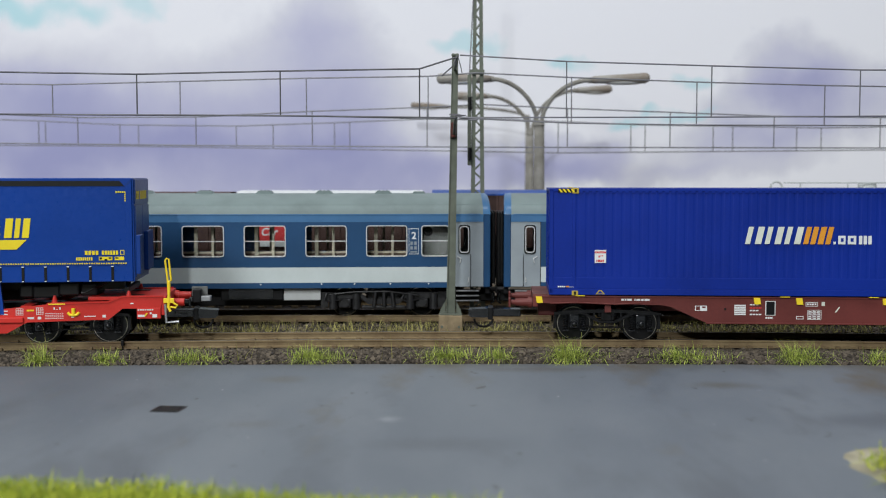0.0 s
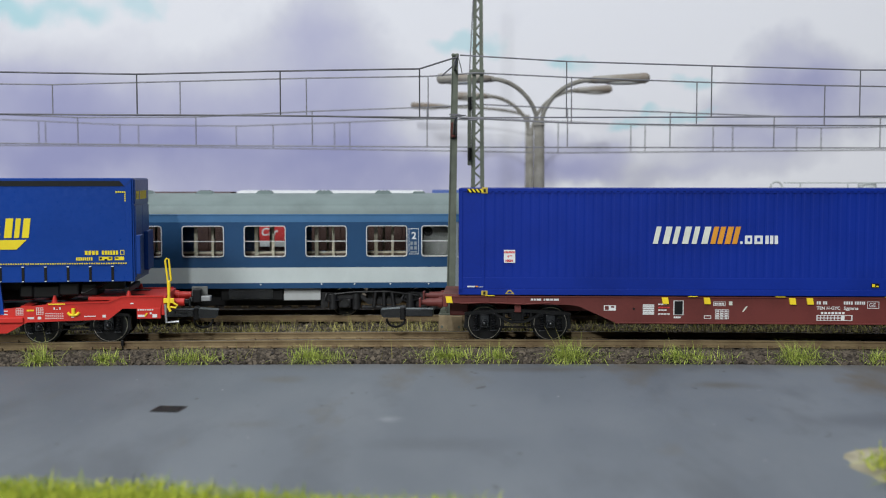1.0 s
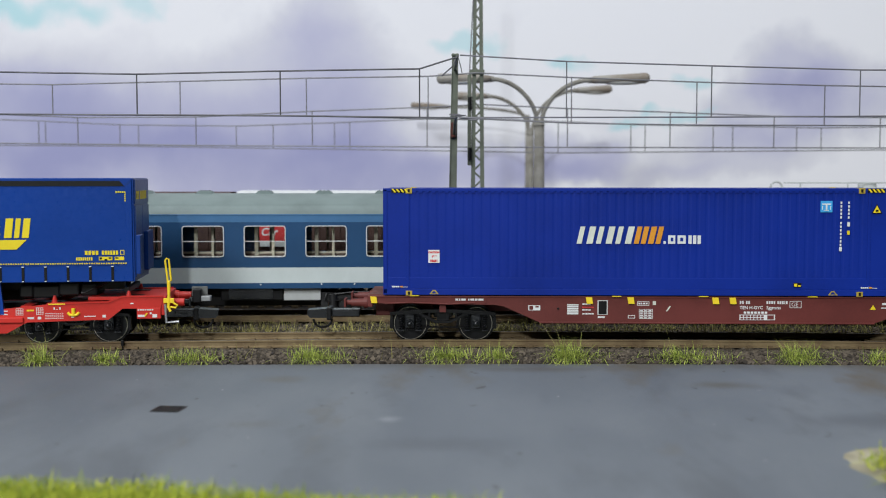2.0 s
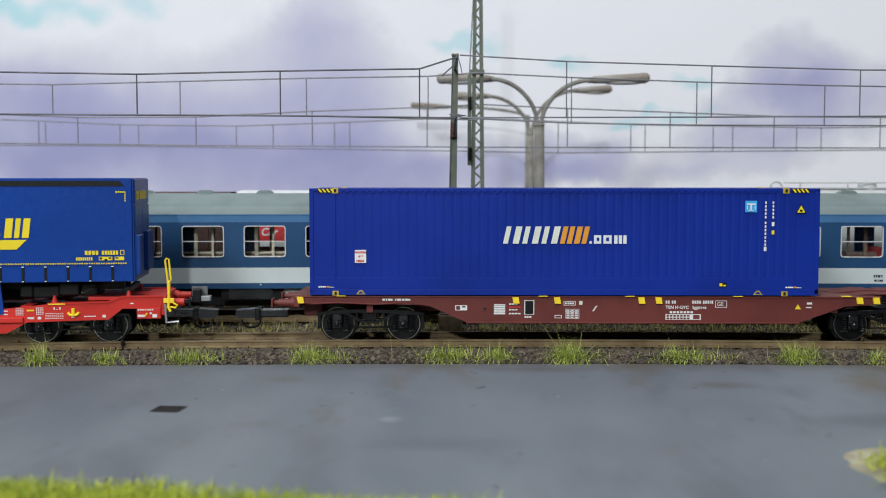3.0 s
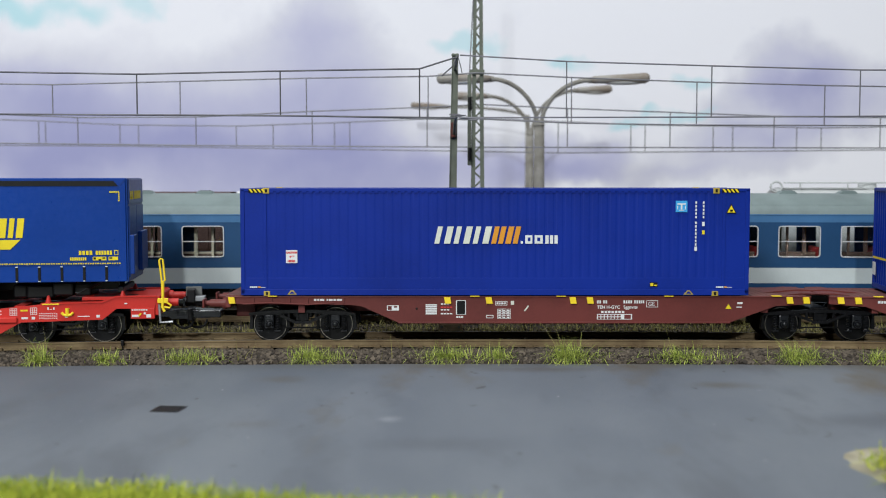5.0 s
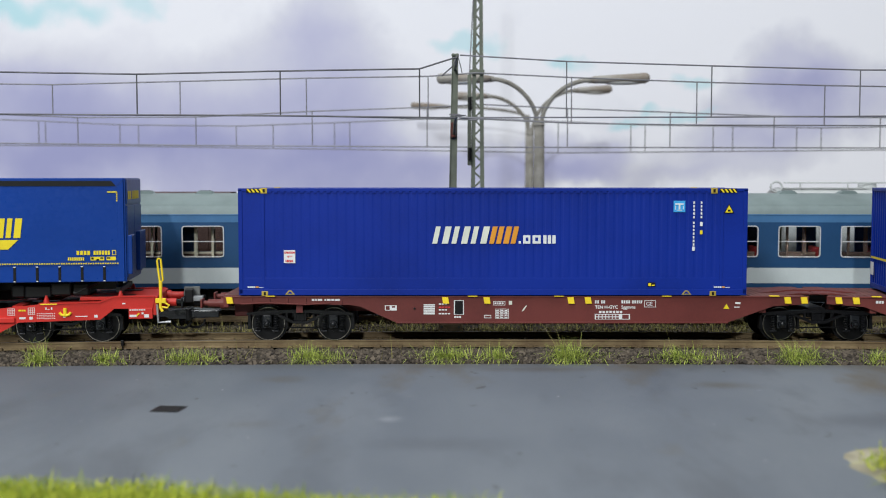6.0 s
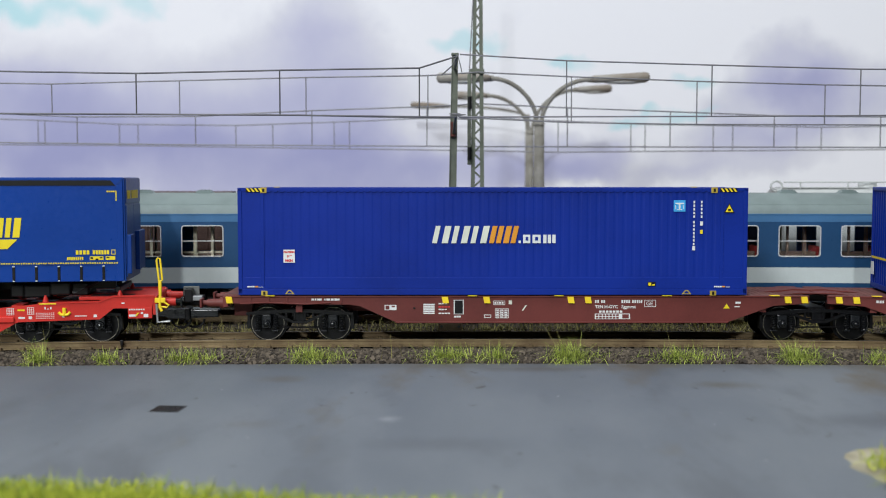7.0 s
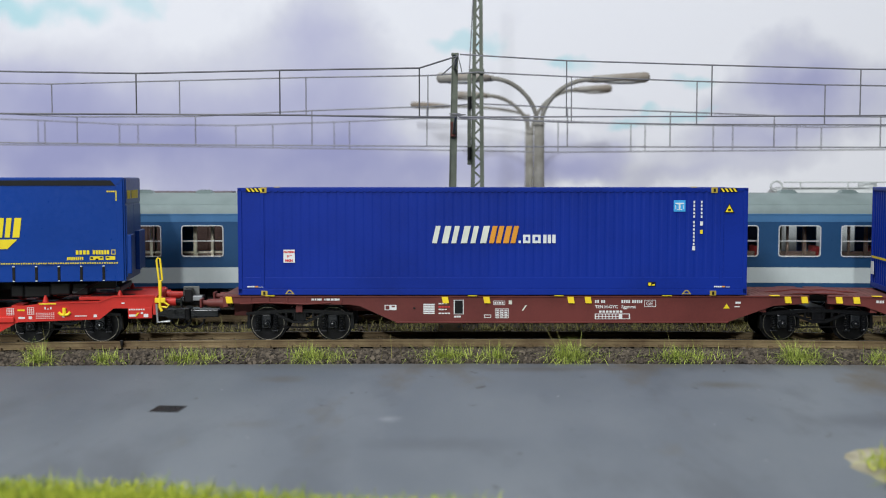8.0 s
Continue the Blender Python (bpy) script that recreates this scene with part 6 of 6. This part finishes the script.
def lattice_mast():
    t = thing("lattice_mast", "tall grey-green lattice steel mast behind the coaches", "catenary mast", place(13.9, 88, 0))
    n, z0, z1 = 63, -5.0, 213.0

    def half(z):
        return 2.35 - 1.35 * (z - z0) / 145.0

    for sx in (-1, 1):
        bm = bmesh.new()
        lo = [bm.verts.new((sx * half(z0) + dx, dy, z0)) for dx, dy in ((-0.85, -1.1), (0.85, -1.1), (0.85, 1.1), (-0.85, 1.1))]
        hi = [bm.verts.new((sx * half(z1) + dx * 0.7, dy * 0.7, z1)) for dx, dy in ((-0.85, -1.1), (0.85, -1.1), (0.85, 1.1), (-0.85, 1.1))]
        bm.faces.new(lo[::-1])
        bm.faces.new(hi)
        for i in range(4):
            bm.faces.new((lo[i], lo[(i + 1) % 4], hi[(i + 1) % 4], hi[i]))
        part("leg", bm, MAST_GREY, t)
    for i in range(n):
        za, zb = z0 + (z1 - z0) * i / n, z0 + (z1 - z0) * (i + 1) / n
        s = 1 if i % 2 else -1
        part("brace", rod((-s * half(za), -0.6, za), (s * half(zb), -0.6, zb), 0.36, None, 6), MAST_GREY, t)
    part("bracket", box(-4.1, -2.6, -2.2, -1.0, 56, 92, 0.2), MAST_GREY, t)
    part("bracket_head", box(-3.4, 2.6, -2.2, -1.1, 92, 94, 0.2), MAST_GREY, t)
    part("insulator", rod((-3.2, -2.6, 58), (-3.2, -2.6, 63), 0.8, None, 10), BLACK, t)
    part("insulator", rod((-3.2, -2.6, 78), (-3.2, -2.6, 83), 0.8, None, 10), BLACK, t)
    part("stay", tube([(-3.4, -2.0, 92), (-1.6, -1.2, 128)], 0.25, 5), WIRE_PALE, t)
    part("base", box(-5, 5, -5, 5, -6, -2, 0.4), CONCRETE, t)


lattice_mast()


def street_lamp(x, y, label, post_r, top_z, left, right, k):
    """Twin-arm lamp: post, two bent arms and flat oval heads. left and right: reach and height of the arm's end, head length, turn."""
    t = thing("street_lamp", label, "street lamp", place(x, y, 0), "street lamps behind the tracks")
    part("post", rod((0, 0, -6), (0, 0, top_z), post_r, post_r * 0.8, 20), LAMP_POST, t, "", True)
    part("collar", rod((0, 0, top_z - 1), (0, 0, top_z + 1.2), post_r * 0.95, post_r * 0.7, 20), LAMP_POST, t)
    for s, (reach, z, length, turn) in ((-1, left), (1, right)):
        if not length:
            continue
        pts = []
        for i in range(13):
            u = i / 12
            pts.append((s * (post_r * 0.35 + reach * (1 - math.cos(u * math.pi / 2)) ** 0.9), 0, top_z + (z - top_z) * math.sin(u * math.pi / 2)))
        part("arm", tube(pts, 1.0 * k, 10), LAMP_POST, t)
        x0 = s * (reach + post_r * 0.35)
        bm = box(-length / 2, length / 2, -3.8 * k, 3.8 * k, -2.1 * k, 2.5 * k, 1.9 * k)
        for v in bm.verts:
            u = 0.5 - 0.5 * s * v.co.x / (length / 2)
            v.co.z = v.co.z * (1 - 0.35 * u)
            v.co.y = v.co.y * (1 - 0.3 * u)
        m = Matrix.Translation((x0 + s * length / 2, 0, z + turn * length * 0.5)) @ Euler((0, -s * turn, 0)).to_matrix().to_4x4()
        bmesh.ops.transform(bm, matrix=m, verts=bm.verts)
        head = part("lamp_head", bm, LAMP_HEAD, t, "flat oval lamp head", True)
        bm = bmesh.new()
        bmesh.ops.create_uvsphere(bm, u_segments=20, v_segments=8, radius=1.0)
        bmesh.ops.scale(bm, vec=(length * 0.36, 2.8 * k, 1.2 * k), verts=bm.verts)
        bmesh.ops.translate(bm, vec=(x0 + s * length * 0.55, 0, z - 1.35 * k + turn * length * 0.5), verts=bm.verts)
        part("lens", bm, LAMP_GLASS, head, "milky lamp lens", True)
        part("socket", rod((x0 - s * 1.0, 0, z), (x0 + s * 3.2, 0, z + turn * 2), 1.3 * k, 1.5 * k, 12), LAMP_POST, head)
    return t


street_lamp(43.1, 140, "weathered grey concrete street lamp with two curved arms", 2.75, 75.5, (20.5, 95.0, 24.5, 0.0), (21.5, 94.5, 26.5, 0.03), 1.0)
street_lamp(46.3, 230, "grey street lamp with two arms near the backdrop", 2.1, 75.0, (22, 94.0, 19, 0.0), (23, 97.0, 19, 0.03), 0.95)
street_lamp(49.0, 285, "grey street lamp with slender arms at the backdrop", 1.6, 86.0, (46, 92.0, 21, 0.03), (20, 93.0, 0, 0), 0.8)


# ---- movement ----
TIMES = [0, 0.5, 1, 1.5, 3, 3.5, 4, 4.5, 5.1, 5.8, 6.5, 8]
ALONG = [95.1, 81.35, 66.8, 55.0, 20.35, 12.35, 5.25, 0.9, -1.2, -1.64, -1.64, -1.64]


def along(t):
    """Distance of the container wagon along the track, smoothly between the known times."""
    n = len(TIMES)
    slope = []
    for i in range(n):
        if i == 0:
            slope.append((ALONG[1] - ALONG[0]) / (TIMES[1] - TIMES[0]))
        elif i >= n - 3:
            slope.append(0.0)
        else:
            slope.append((ALONG[i + 1] - ALONG[i - 1]) / (TIMES[i + 1] - TIMES[i - 1]))
    for i in range(n - 1):
        if t <= TIMES[i + 1]:
            h = TIMES[i + 1] - TIMES[i]
            u = (t - TIMES[i]) / h
            return ((2 * u ** 3 - 3 * u * u + 1) * ALONG[i] + (u ** 3 - 2 * u * u + u) * h * slope[i]
                    + (3 * u * u - 2 * u ** 3) * ALONG[i + 1] + (u ** 3 - u * u) * h * slope[i + 1])
    return ALONG[-1]


def motions():
    steps = [i * 0.2 for i in range(41)]
    pushed = {t: min(0.0, along(t) - 0.85) for t in steps}
    walk(front_wagon, [(t, on_track(along(t), 0, 80)) for t in steps])
    walk(box_front, [(t, on_track(along(t), 14.6, 80)) for t in steps])
    walk(rear_wagon, [(t, on_track(along(t) + 203, 0, 80)) for t in steps])
    walk(box_rear, [(t, on_track(along(t) + 203, 14.6, 80)) for t in steps])
    walk(red_wagon, [(t, on_track(-191.6 + pushed[t], 0, 80)) for t in steps])
    walk(trailer, [(t, on_track(-191.6 + pushed[t], 0, 80)) for t in steps])
    for w, x in KEYED:
        far = along if w.parent in (front_wagon, rear_wagon) else (lambda t: min(0.0, along(t) - 0.85))
        walk(w, [(t, place(x, 0, WHEEL_R, 0, math.degrees(far(t) / WHEEL_R), 0)) for t in steps])


motions()
